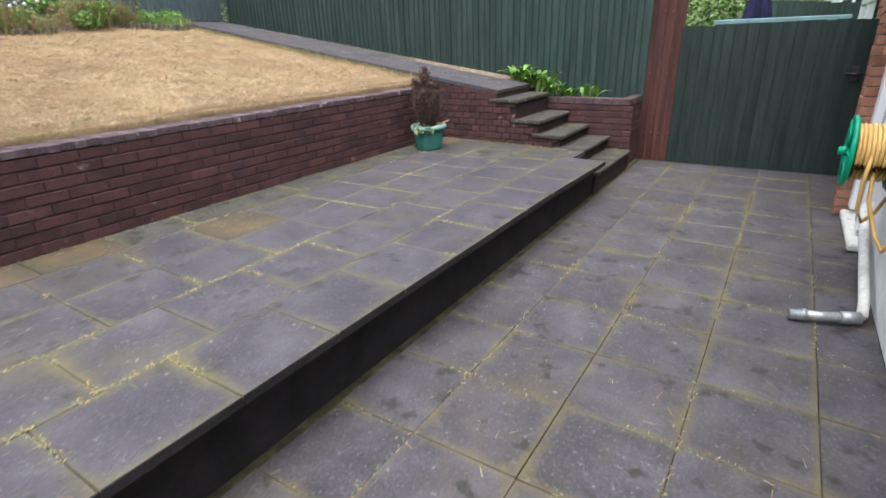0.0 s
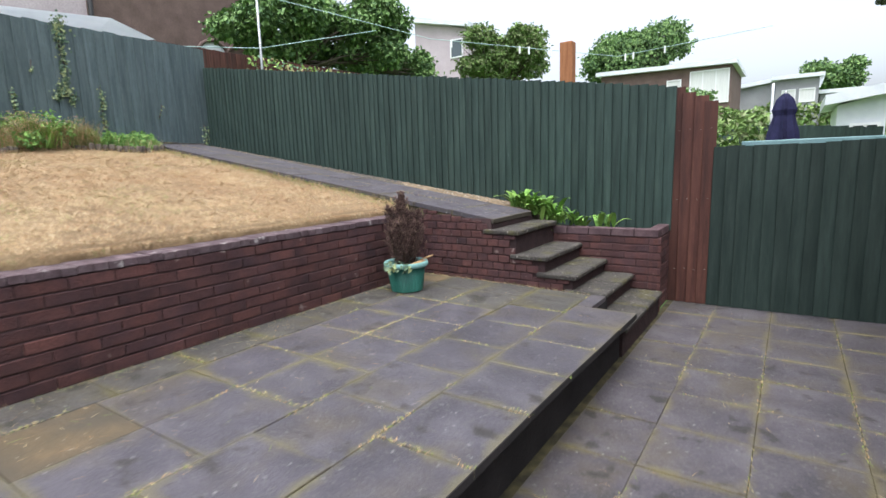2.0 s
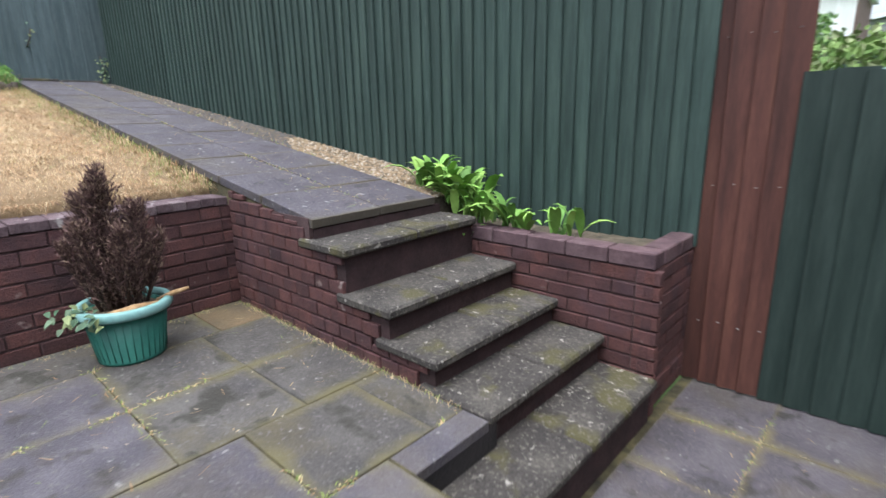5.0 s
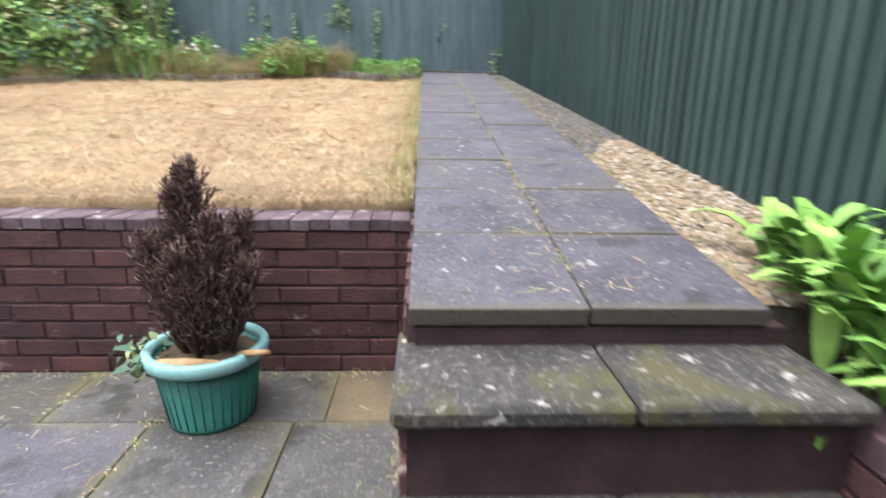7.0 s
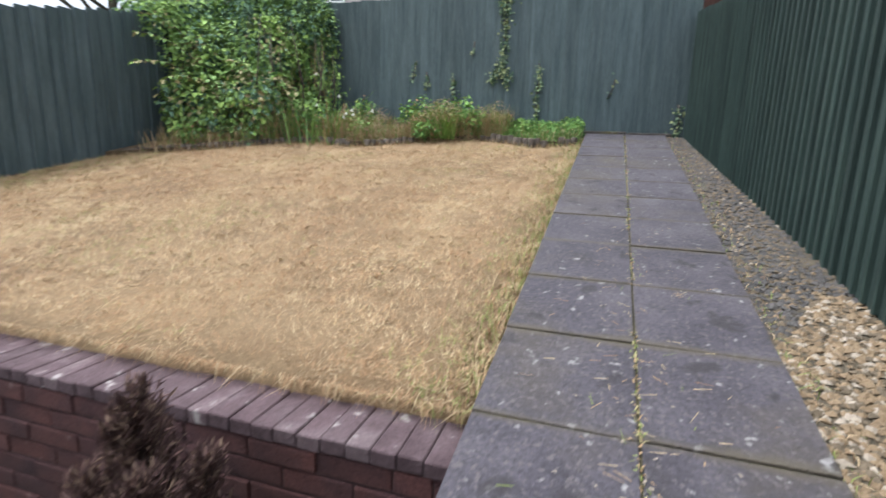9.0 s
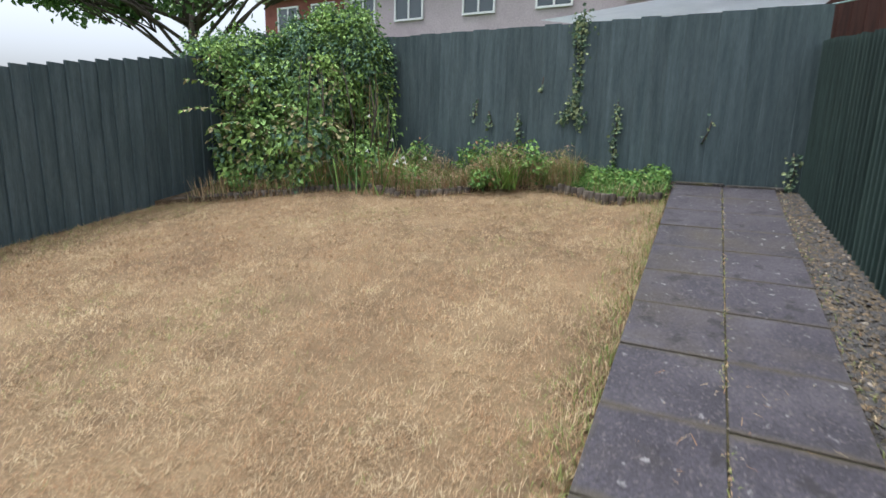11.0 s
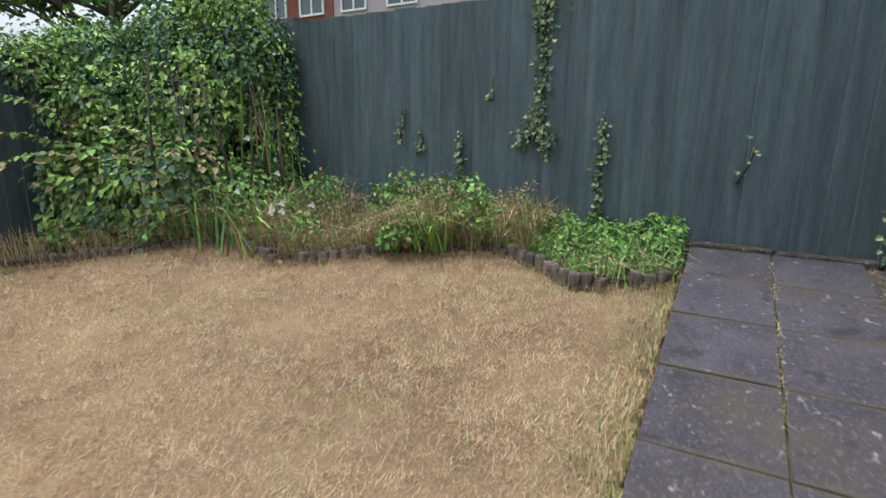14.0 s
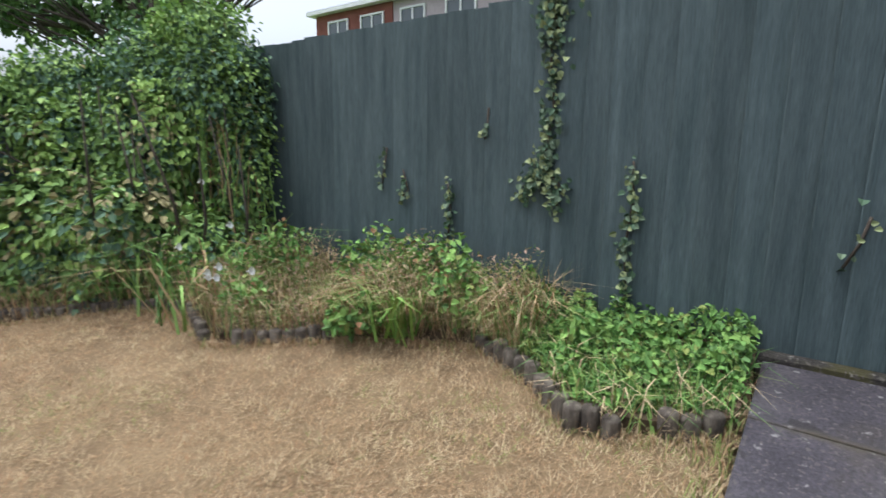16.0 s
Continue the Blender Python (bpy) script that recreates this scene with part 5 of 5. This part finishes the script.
bungalow(-12.5, -4.3, 40, 7, 2.4, 7.35, 7.2, DULL_BRICK, "brown brick flat-roofed bungalow with large white windows", [(-8.1, 5.7, 0.9, 0.9, CURTAIN, 0), (-6.7, 4.9, 2.3, 2.1, CURTAIN, 2), (-11.2, 5.3, 0.7, 0.7, GLASS, 0)])
b = bungalow(-5.3, -2.2, 50, 8, 3.0, 6.6, 7.0, GREY_R, "grey rendered house with a shallow roof", [])
bungalow(-2.2, 0.5, 49.7, 8, 3.0, 7.05, 7.05, GREY_R, "grey rendered flat-roofed house", [(-1.8, 5.3, 0.9, 1.0, CURTAIN, 0), (-0.7, 5.3, 1.0, 1.0, CURTAIN, 0)])
bungalow(0.6, 3.0, 51, 8, 3.0, 5.9, 5.9, GREY_R, "low pale house with white windows", [(0.9, 4.6, 0.9, 0.9, CURTAIN, 0), (2.0, 4.6, 0.8, 0.9, CURTAIN, 0)])
block("chimney", (-2.3, -1.8, 52, 52.5, 6.9, 7.6), DULL_BRICK, 0, b)
bungalow(-21.5, -17.6, 30, 6, 2.0, 10.6, 9.6, PINK_R, "white gabled house among trees", [(-18.8, 8.0, 0.9, 1.1, GLASS, 0)])
bungalow(0.15, 1.2, 20, 3, 0.6, 2.75, 3.0, SHEET, "white garden shed with windows", [(0.45, 1.9, 0.65, 0.35, GLASS, 1)])


def terrace_house():
    r = root("house", (2.6, 11.6, 0), "neighbouring dark red brick house with white windows", "house")
    bm = bmesh.new()
    cube(bm, 0.66, 5, 8.4, 14.75, -0.2, 4.16)
    obj("wall", bm, mat("neighbour_brick", [(0.085, 0.042, 0.038), (0.13, 0.066, 0.058), (0.17, 0.09, 0.078)], 2, 0.9, 0.5, 40), parent=r)
    bm = bmesh.new()
    cube(bm, 0.4, 5, 8.3, 15.0, 4.165, 4.3)
    tube(bm, [(0.37, 8.3, 4.24), (0.37, 15.0, 4.24)], 0.06, 8)
    obj("eaves", bm, TILE, parent=r)
    for y, z, w, h in ((11.25, 3.02, 1.5, 1.05), (13.2, 3.05, 1.35, 1.05), (11.4, 0.95, 2.9, 1.0), (8.9, 0.8, 1.1, 1.05)):
        bm = bmesh.new()
        for a in ((0, w, 0, 0.08), (0, w, h - 0.08, h), (0, 0.08, 0.08, h - 0.08), (w - 0.08, w, 0.08, h - 0.08), (w / 2 - 0.04, w / 2 + 0.04, 0.08, h - 0.08)):
            cube(bm, 0.6, 0.655, y + a[0], y + a[1], z + a[2], z + a[3])
        win = obj("window", bm, WHITE, parent=r)
        block("pane", (0.63, 0.65, y + 0.08, y + w - 0.08, z + 0.08, z + h - 0.08), CURTAIN, 0, win)
    bm = bmesh.new()
    tube(bm, [(0.6, 11.02, 0), (0.6, 11.02, 4.16)], 0.04, 10)
    obj("downpipe", bm, IRON, parent=r)


terrace_house()


def back_houses():
    r = root("house", (-24, -6, 3), "two-storey brick and pale rendered terrace with white windows", "house")
    block("wall", (-28, -22, -12.2, -7.84, 2.5, 8.25), RED_FAR, 0, r)
    block("rendered_wall", (-28, -22.05, -7.84, 6, 2.5, 8.25), PINK_R, 0, r)
    block("eaves", (-28.3, -21.7, -12.5, 6.5, 8.26, 8.4), WHITE, 0, r)
    bm = bmesh.new()
    v = [bm.verts.new(p) for p in ((-28.3, -12.5, 8.41), (-21.7, -12.5, 8.41), (-21.7, 6.5, 8.41), (-28.3, 6.5, 8.41), (-25, -12.5, 9.2), (-25, 6.5, 9.2))]
    for q in ((0, 1, 4), (1, 2, 5, 4), (2, 3, 5), (3, 0, 4, 5)):
        bm.faces.new([v[i] for i in q])
    obj("roof", bm, TILE, parent=r)
    for y, w in ((-11.4, 1.2), (-9.5, 1.25), (-7.45, 1.2), (-5.35, 1.3), (-2.4, 1.3), (0.4, 1.3), (3.4, 1.3)):
        far_window(r, -22.04 if y > -7.84 else -21.99, y, 6.95, w, 1.0, "x", GLASS, 1)
    g = root("house", (-18.5, -6.2, 2.5), "low dark tiled roof behind the fence", "house")
    block("wall", (-20, -17, -7.6, -4.95, 2.5, 5.4), RED_FAR, 0, g)
    block("roof", (-20.2, -16.8, -7.8, -4.8, 5.41, 5.62), TILE, 0, g)


back_houses()


def arch_building():
    r = root("building", (-21, 13, 3), "dark brick viaduct-like building with a white arched opening", "building")
    block("wall", (-22, -20, 10.2, 17.5, 2.5, 11), DULL_BRICK, 0, r)
    block("rendered_wall", (-22, -20.05, 4.5, 10.2, 2.5, 9), PINK_R, 0, r)
    bm = bmesh.new()
    for rad, z0, x in ((0.62, 5.9, -19.94),):
        lo = [bm.verts.new((x, 14.5 + rad * math.cos(a * math.pi / 12), z0 + rad * math.sin(a * math.pi / 12))) for a in range(13)]
        hi = [bm.verts.new((x - 0.1, v.co.y, v.co.z)) for v in lo]
        bm.faces.new(lo)
        for k in range(12):
            bm.faces.new((lo[k], lo[k + 1], hi[k + 1], hi[k]))
    obj("arched_window", bm, SHEET, parent=r)
    bm = bmesh.new()
    for c in (14.5, 15.7):
        tube(bm, [(-19.9, c + 0.72 * math.cos(a * math.pi / 12), 5.85 + 0.72 * math.sin(a * math.pi / 12)) for a in range(13)], 0.07, 6)
    obj("arch_ring", bm, DULL_BRICK, parent=r)
    bm = bmesh.new()
    tube(bm, [(-19.9, 10.25, 3), (-19.9, 10.25, 9)], 0.08, 8)
    obj("downpipe", bm, IRON, parent=r)
    s = root("shed", (-11.6, 5.5, 2), "garden shed with a pale sheet roof behind the fence", "shed")
    block("wall", (-13.5, -11.1, 4.2, 7.2, 1.6, 3.8), DULL_BRICK, 0, s)
    bm = bmesh.new()
    v = [bm.verts.new(p) for p in ((-10.9, 4.0, 3.97), (-10.9, 6.6, 4.2), (-10.9, 7.35, 3.97), (-13.8, 7.35, 4.3), (-13.8, 6.6, 4.7), (-13.8, 4.0, 4.5))]
    bm.faces.new(v[:3] + v[3:])
    bmesh.ops.solidify(bm, geom=bm.faces[:], thickness=0.06)
    obj("roof", bm, SHEET, parent=s)


arch_building()
fence("fence_neighbour", (-12.0, 7.3), (-12.0, 15.0), lambda f: 2.0, lambda f: 4.2 + 0.15 * f, 0.14, BROWN, "red-brown board fence of the plot behind", 9)
fence("fence_far", (-2.6, 16.0), (0.66, 16.0), lambda f: 0.3, lambda f: 2.25 - 0.3 * f, 0.3, GREEN, "dark green fence in the neighbouring garden", 10, rails=False)
rail = tagged(block("trellis_rail", (-1.3, 0.2, 8.98, 9.03, 1.57, 1.63), TEAL, 0.008), "teal painted rail of the neighbouring fence", "rail", kind="structure")
for x in (-1.2, -0.5, 0.15):
    block("post", (x - 0.03, x + 0.03, 8.985, 9.025, -0.1, 1.568), TEAL, 0.005, rail)
p = tagged(block("timber_post", (-3.55, -3.37, 8.95, 9.1, -0.1, 3.08), OAK, 0.01), "new orange-brown timber post beyond the fence", "post")


def parasol():
    r = root("parasol", (-0.93, 11, 0), "closed navy blue garden parasol", "parasol")
    bm = bmesh.new()
    tube(bm, [(-0.93, 11, -0.1), (-0.93, 11, 2.32)], 0.02, 10)
    lathe(bm, [(0.0, 2.37), (0.02, 2.36), (0.02, 2.31)], 10, (-0.93, 11, 0))
    lathe(bm, [(0.0, -0.1), (0.24, -0.1), (0.24, -0.02), (0.03, 0.02)], 20, (-0.93, 11, 0))
    obj("pole", bm, STEEL, parent=r)
    bm = bmesh.new()
    rings = []
    for h, rad in ((2.33, 0.03), (2.25, 0.09), (2.1, 0.13), (2.02, 0.11), (1.8, 0.16), (1.5, 0.2), (1.1, 0.24)):
        rings.append([bm.verts.new((-0.93 + rad * (1 + 0.22 * (-1) ** k) * math.cos(k * math.pi / 8), 11 + rad * (1 + 0.22 * (-1) ** k) * math.sin(k * math.pi / 8), h)) for k in range(16)])
    for a, b in zip(rings, rings[1:]):
        for k in range(16):
            bm.faces.new((a[k], a[(k + 1) % 16], b[(k + 1) % 16], b[k]))
    obj("canopy", bm, NAVY, parent=r)


parasol()


def washing_line():
    r = root("washing_line", (-10, 9, 2), "washing line with pegs and a steel pole", "washing line")
    bm = bmesh.new()
    tube(bm, [(-10, 9.0, 1.7), (-10, 9.02, 5.2)], 0.025, 8)
    obj("pole", bm, STEEL, parent=r)
    bm = bmesh.new()
    runs = [[(-10.3, 6.2, 3.6), (-10.0, 9.0, 3.95), (-9.0, 11.5, 4.6)], [(-10.0, 9.0, 5.0), (-8.5, 13.0, 4.6), (-5, 17, 4.3), (-1.5, 20, 5.1)]]
    for run in runs:
        tube(bm, run, 0.008, 5)
    obj("line", bm, LINE, parent=r)
    me = bmesh.new()
    cube(me, -0.02, 0.02, -0.02, 0.02, -0.16, 0.03, 0.006)
    me = data("peg", me, WHITE)
    for f in (0.1, 0.45, 0.5, 0.62):
        child("peg", me, Matrix.Translation((-8.5 + 3.5 * f, 13 + 4 * f, 4.6 - 0.3 * f)), r)
    for f in (0.05, 0.1, 0.3):
        child("peg", me, Matrix.Translation((-5 + 3.5 * f, 17 + 3 * f, 4.3 + 0.8 * f)), r)


washing_line()
bm = bmesh.new()
tube(bm, [(-1.35, 19, 0.5), (-1.35, 19, 3.4)], 0.04, 8)
tagged(obj("steel_post", bm, STEEL), "grey steel clothes post in a far garden", "post")

# ---- steps ----
def slab_data(name, lx, ly, lz, m, bevel=0.008, front=None):
    """A slab with its top at z = 0; front: the separate material of its outer edge (+x)."""
    bm = bmesh.new()
    cube(bm, -lx / 2, lx / 2, -ly / 2, ly / 2, -lz, 0, bevel)
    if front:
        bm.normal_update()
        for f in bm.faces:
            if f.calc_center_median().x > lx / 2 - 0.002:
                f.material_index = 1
    return data(name, bm, *([m, front] if front else [m]))


TREADS = [(-1.723, 5.63, 6.9, 0.228, 0.3), (-1.987, 5.985, 6.905, 0.372, 0.36), (-2.243, 5.985, 6.905, 0.5, 0.36), (-2.5, 5.985, 6.905, 0.645, 0.36), (-2.775, 5.985, 6.915, 0.862, 0.36)]
steps = tagged(new("garden_steps"), "brick garden steps with mossy concrete slab treads", "steps", kind="structure")
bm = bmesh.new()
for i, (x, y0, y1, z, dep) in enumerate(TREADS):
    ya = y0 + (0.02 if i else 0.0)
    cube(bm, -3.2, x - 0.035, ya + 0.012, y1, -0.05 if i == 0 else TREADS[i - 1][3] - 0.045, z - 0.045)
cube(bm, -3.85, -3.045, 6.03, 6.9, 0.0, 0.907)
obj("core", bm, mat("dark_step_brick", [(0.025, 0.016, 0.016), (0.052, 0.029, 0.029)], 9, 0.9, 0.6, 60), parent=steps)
for i, (x, y0, y1, z, dep) in enumerate(TREADS):
    n = 2
    w = (y1 - y0) / n
    me = slab_data("tread", dep, w - 0.005, 0.045, STEP, 0.01)
    for k in range(n):
        child("tread", me, Matrix.Translation((x - dep / 2, y0 + w * (k + 0.5), z)) @ Matrix.Rotation(0.004 * (-1) ** (k + i), 4, "X"), steps)

# ---- paving slabs ----
rng = random.Random(11)
me = slab_data("slab", 0.461, 0.461, 0.045, SLAB, 0.0028)
mex = slab_data("slab", 0.4, 0.461, 0.045, SLAB, 0.0028)
men = slab_data("slab", 0.264, 0.461, 0.045, SLAB, 0.0028)
for i in range(5):
    for j in range(-11, 12):
        y = 2.39 + 0.465 * j - 0.2325
        if y > 7.3:
            continue
        x, mm = ((-1.325 - 0.2, mex), (-1.0925, me), (-0.6275, me), (-0.1625, me), (0.205, men))[i]
        child("slab", mm, Matrix.Translation((x, y, rng.uniform(-0.003, 0.003))) @ Euler((rng.uniform(-0.005, 0.005), rng.uniform(-0.005, 0.005), rng.uniform(-0.006, 0.006))).to_matrix().to_4x4(), patio)
made = {}
for i in range(5):
    x1 = -1.65 - 0.458 * i
    x0 = max(x1 - 0.458, -3.826)
    y = (-3.69, -3.7, -3.68, -3.92, -3.68)[i] + (0.0, 0.23, 0.0, 0.24, 0.1)[i]
    end = 5.62 if i == 0 else 5.985
    while y < end - 0.03:
        y2 = min(y + 0.465, end)
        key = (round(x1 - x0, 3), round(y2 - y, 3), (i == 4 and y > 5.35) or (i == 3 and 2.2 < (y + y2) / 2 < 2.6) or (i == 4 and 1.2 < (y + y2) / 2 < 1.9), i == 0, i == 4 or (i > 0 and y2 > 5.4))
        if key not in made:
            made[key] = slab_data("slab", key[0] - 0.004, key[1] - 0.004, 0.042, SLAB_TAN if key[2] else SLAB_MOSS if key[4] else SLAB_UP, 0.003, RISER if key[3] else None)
        x, yc = (x0 + x1) / 2, (y + y2) / 2
        ax = math.atan((terrace_z(x, y2) - terrace_z(x, y)) / (y2 - y))
        ay = -math.atan((terrace_z(x1, yc) - terrace_z(x0, yc)) / (x1 - x0))
        child("slab", made[key], Matrix.Translation((x, yc, terrace_z(x, yc) + rng.uniform(-0.002, 0.002))) @ Euler((ax + rng.uniform(-0.004, 0.004), ay + rng.uniform(-0.004, 0.004), rng.uniform(-0.004, 0.004))).to_matrix().to_4x4(), terrace)
        y = y2
child("slab", slab_data("slab", 0.12, 0.36, 0.042, SLAB_UP, 0.003), Matrix.Translation((-2.048, 5.803, terrace_z(-2.05, 5.8))), terrace)
me = slab_data("slab", 0.4538, 0.412, 0.045, PATH_SLAB, 0.0025)
tilt = Matrix.Rotation(math.atan(SLOPE), 4, "Y")
for i in range(13):
    for k in (0, 1):
        x = -3.03 - 0.226 - 0.456 * i
        child("slab", me, Matrix.Translation((x, 6.222 + 0.419 * k, path_z(x) + rng.uniform(-0.002, 0.002))) @ tilt @ Euler((rng.uniform(-0.006, 0.006), rng.uniform(-0.005, 0.005), rng.uniform(-0.006, 0.006))).to_matrix().to_4x4(), path)
for k in (0, 1):
    block("kerb", (-8.975, -8.905, 5.99 + 0.47 * k, 6.45 + 0.47 * k, 1.8, 1.955 - 0.01 * k), STEP, 0.01, path)

# ---- brick walls ----
def brick_data(length, depth, height, m):
    bm = bmesh.new()
    cube(bm, -length / 2, length / 2, 0, depth, 0, height, 0.004)
    return data("brick", bm, m)


def brickwork(parent, a, b, z0, courses, pitch, m, limit=None, length=0.225):
    """Stretcher courses from a to b, faces on the right hand of that line; limit(u) is the height at which they are cut off."""
    a, b = Vector((*a, 0)), Vector((*b, 0))
    run = (b - a).length
    d = (b - a).normalized()
    turn = Matrix.Rotation(math.atan2(d.y, d.x), 4, "Z")
    full, half = brick_data(length - 0.005, 0.05, pitch - 0.009, m), brick_data(length / 2 - 0.005, 0.05, pitch - 0.009, m)
    for c in range(courses):
        u = 0.0
        first = True
        while u < run - 0.02:
            me, w = (half, length / 2) if (first and c % 2) or u + length > run + 0.02 else (full, length)
            first = False
            mid = u + w / 2
            z = z0 + c * pitch
            cut = min(1.0, ((limit(mid) if limit else 99) - z) / pitch)
            if mid <= run + 0.03 and cut > 0.2:
                p = a + d * mid
                child("brick", me, Matrix.Translation((p.x, p.y, z + 0.004)) @ Matrix.Diagonal((1, 1, cut, 1)) @ turn @ Matrix.Translation((0, rng.uniform(-0.003, 0.003), 0)) @ Matrix.Rotation(rng.uniform(-0.006, 0.006), 4, "Y"), parent)
            u += w


PITCH = 0.0715
wall = tagged(block("wall_retaining", (-4.04, -3.838, -4, 6.01, 0, 0.953), MORTAR), "dark red brick retaining wall with brick coping below the lawn", "wall", kind="structure")
brickwork(wall, (-3.83, -0.35), (-3.83, 5.98), 0.383, 8, PITCH, BRICK)
me = bmesh.new()
cube(me, -0.106, 0.106, -0.0362, 0.0362, 0, 0.046, 0.004)
me = data("coping_brick", me, COPING)
for i in range(84):
    y = 5.96 - 0.074 * i
    child("coping_brick", me, Matrix.Translation((-3.933, y, 0.956 + rng.uniform(-0.003, 0.003))) @ Matrix.Rotation(rng.uniform(-0.02, 0.02), 4, "Z"), wall)

# side of the steps, below the path edge and the treads
def below_treads(u):
    x = -3.83 + u
    if x + 0.06 < -3.045:
        return path_z(x) - 0.05
    return max([0] + [z1 - 0.047 for x1, _, _, z1, _ in TREADS[1:] if x + 0.06 < x1 - 0.03])


side = tagged(block("wall_steps", (-3.83, -3.06, 6.01, 6.03, 0.2, 0.96), MORTAR), "red brick side of the garden steps", "wall", kind="structure")
brickwork(side, (-3.83, 6.0), (-1.95, 6.0), 0.345, 11, PITCH, BRICK, below_treads, 0.113)
flank = tagged(block("wall_flank", (-3.1, -1.79, 6.915, 7.0, 0, 0.726), MORTAR), "red brick wall beside the steps holding a planted bed", "wall", kind="structure")
block("end", (-1.9, -1.788, 6.912, 7.42, 0, 0.724), MORTAR, 0, flank)
brickwork(flank, (-3.1, 6.905), (-1.78, 6.905), 0.012, 10, 0.0715, BRICK)
brickwork(flank, (-1.778, 6.9), (-1.778, 7.42), 0.012, 10, 0.0715, BRICK)
me = bmesh.new()
cube(me, -0.108, 0.108, -0.055, 0.055, 0, 0.075, 0.006)
me = data("coping_brick", me, mat("dark_coping", [(0.05, 0.03, 0.034), (0.085, 0.052, 0.056), (0.13, 0.09, 0.092)], 8, 0.85, 0.6, 90, 0.12))
for i in range(6):
    child("coping_brick", me, Matrix.Translation((-1.888 - 0.222 * i, 6.957, 0.728 + rng.uniform(-0.003, 0.003))), flank)
for i in range(2):
    child("coping_brick", me, Matrix.Translation((-1.833, 7.13 + 0.222 * i, 0.728)) @ Matrix.Rotation(math.pi / 2, 4, "Z"), flank)

# house corner
brickwork(corner, (0.22, 5.93), (0.6, 5.93), 0.0, 36, 0.075, BRICK_H)
brickwork(corner, (0.335, 7.85), (0.335, 6.16), 0.0, 30, 0.075, BRICK_H)
brickwork(corner, (0.22, 6.15), (0.22, 5.935), 0.0, 36, 0.075, BRICK_H)
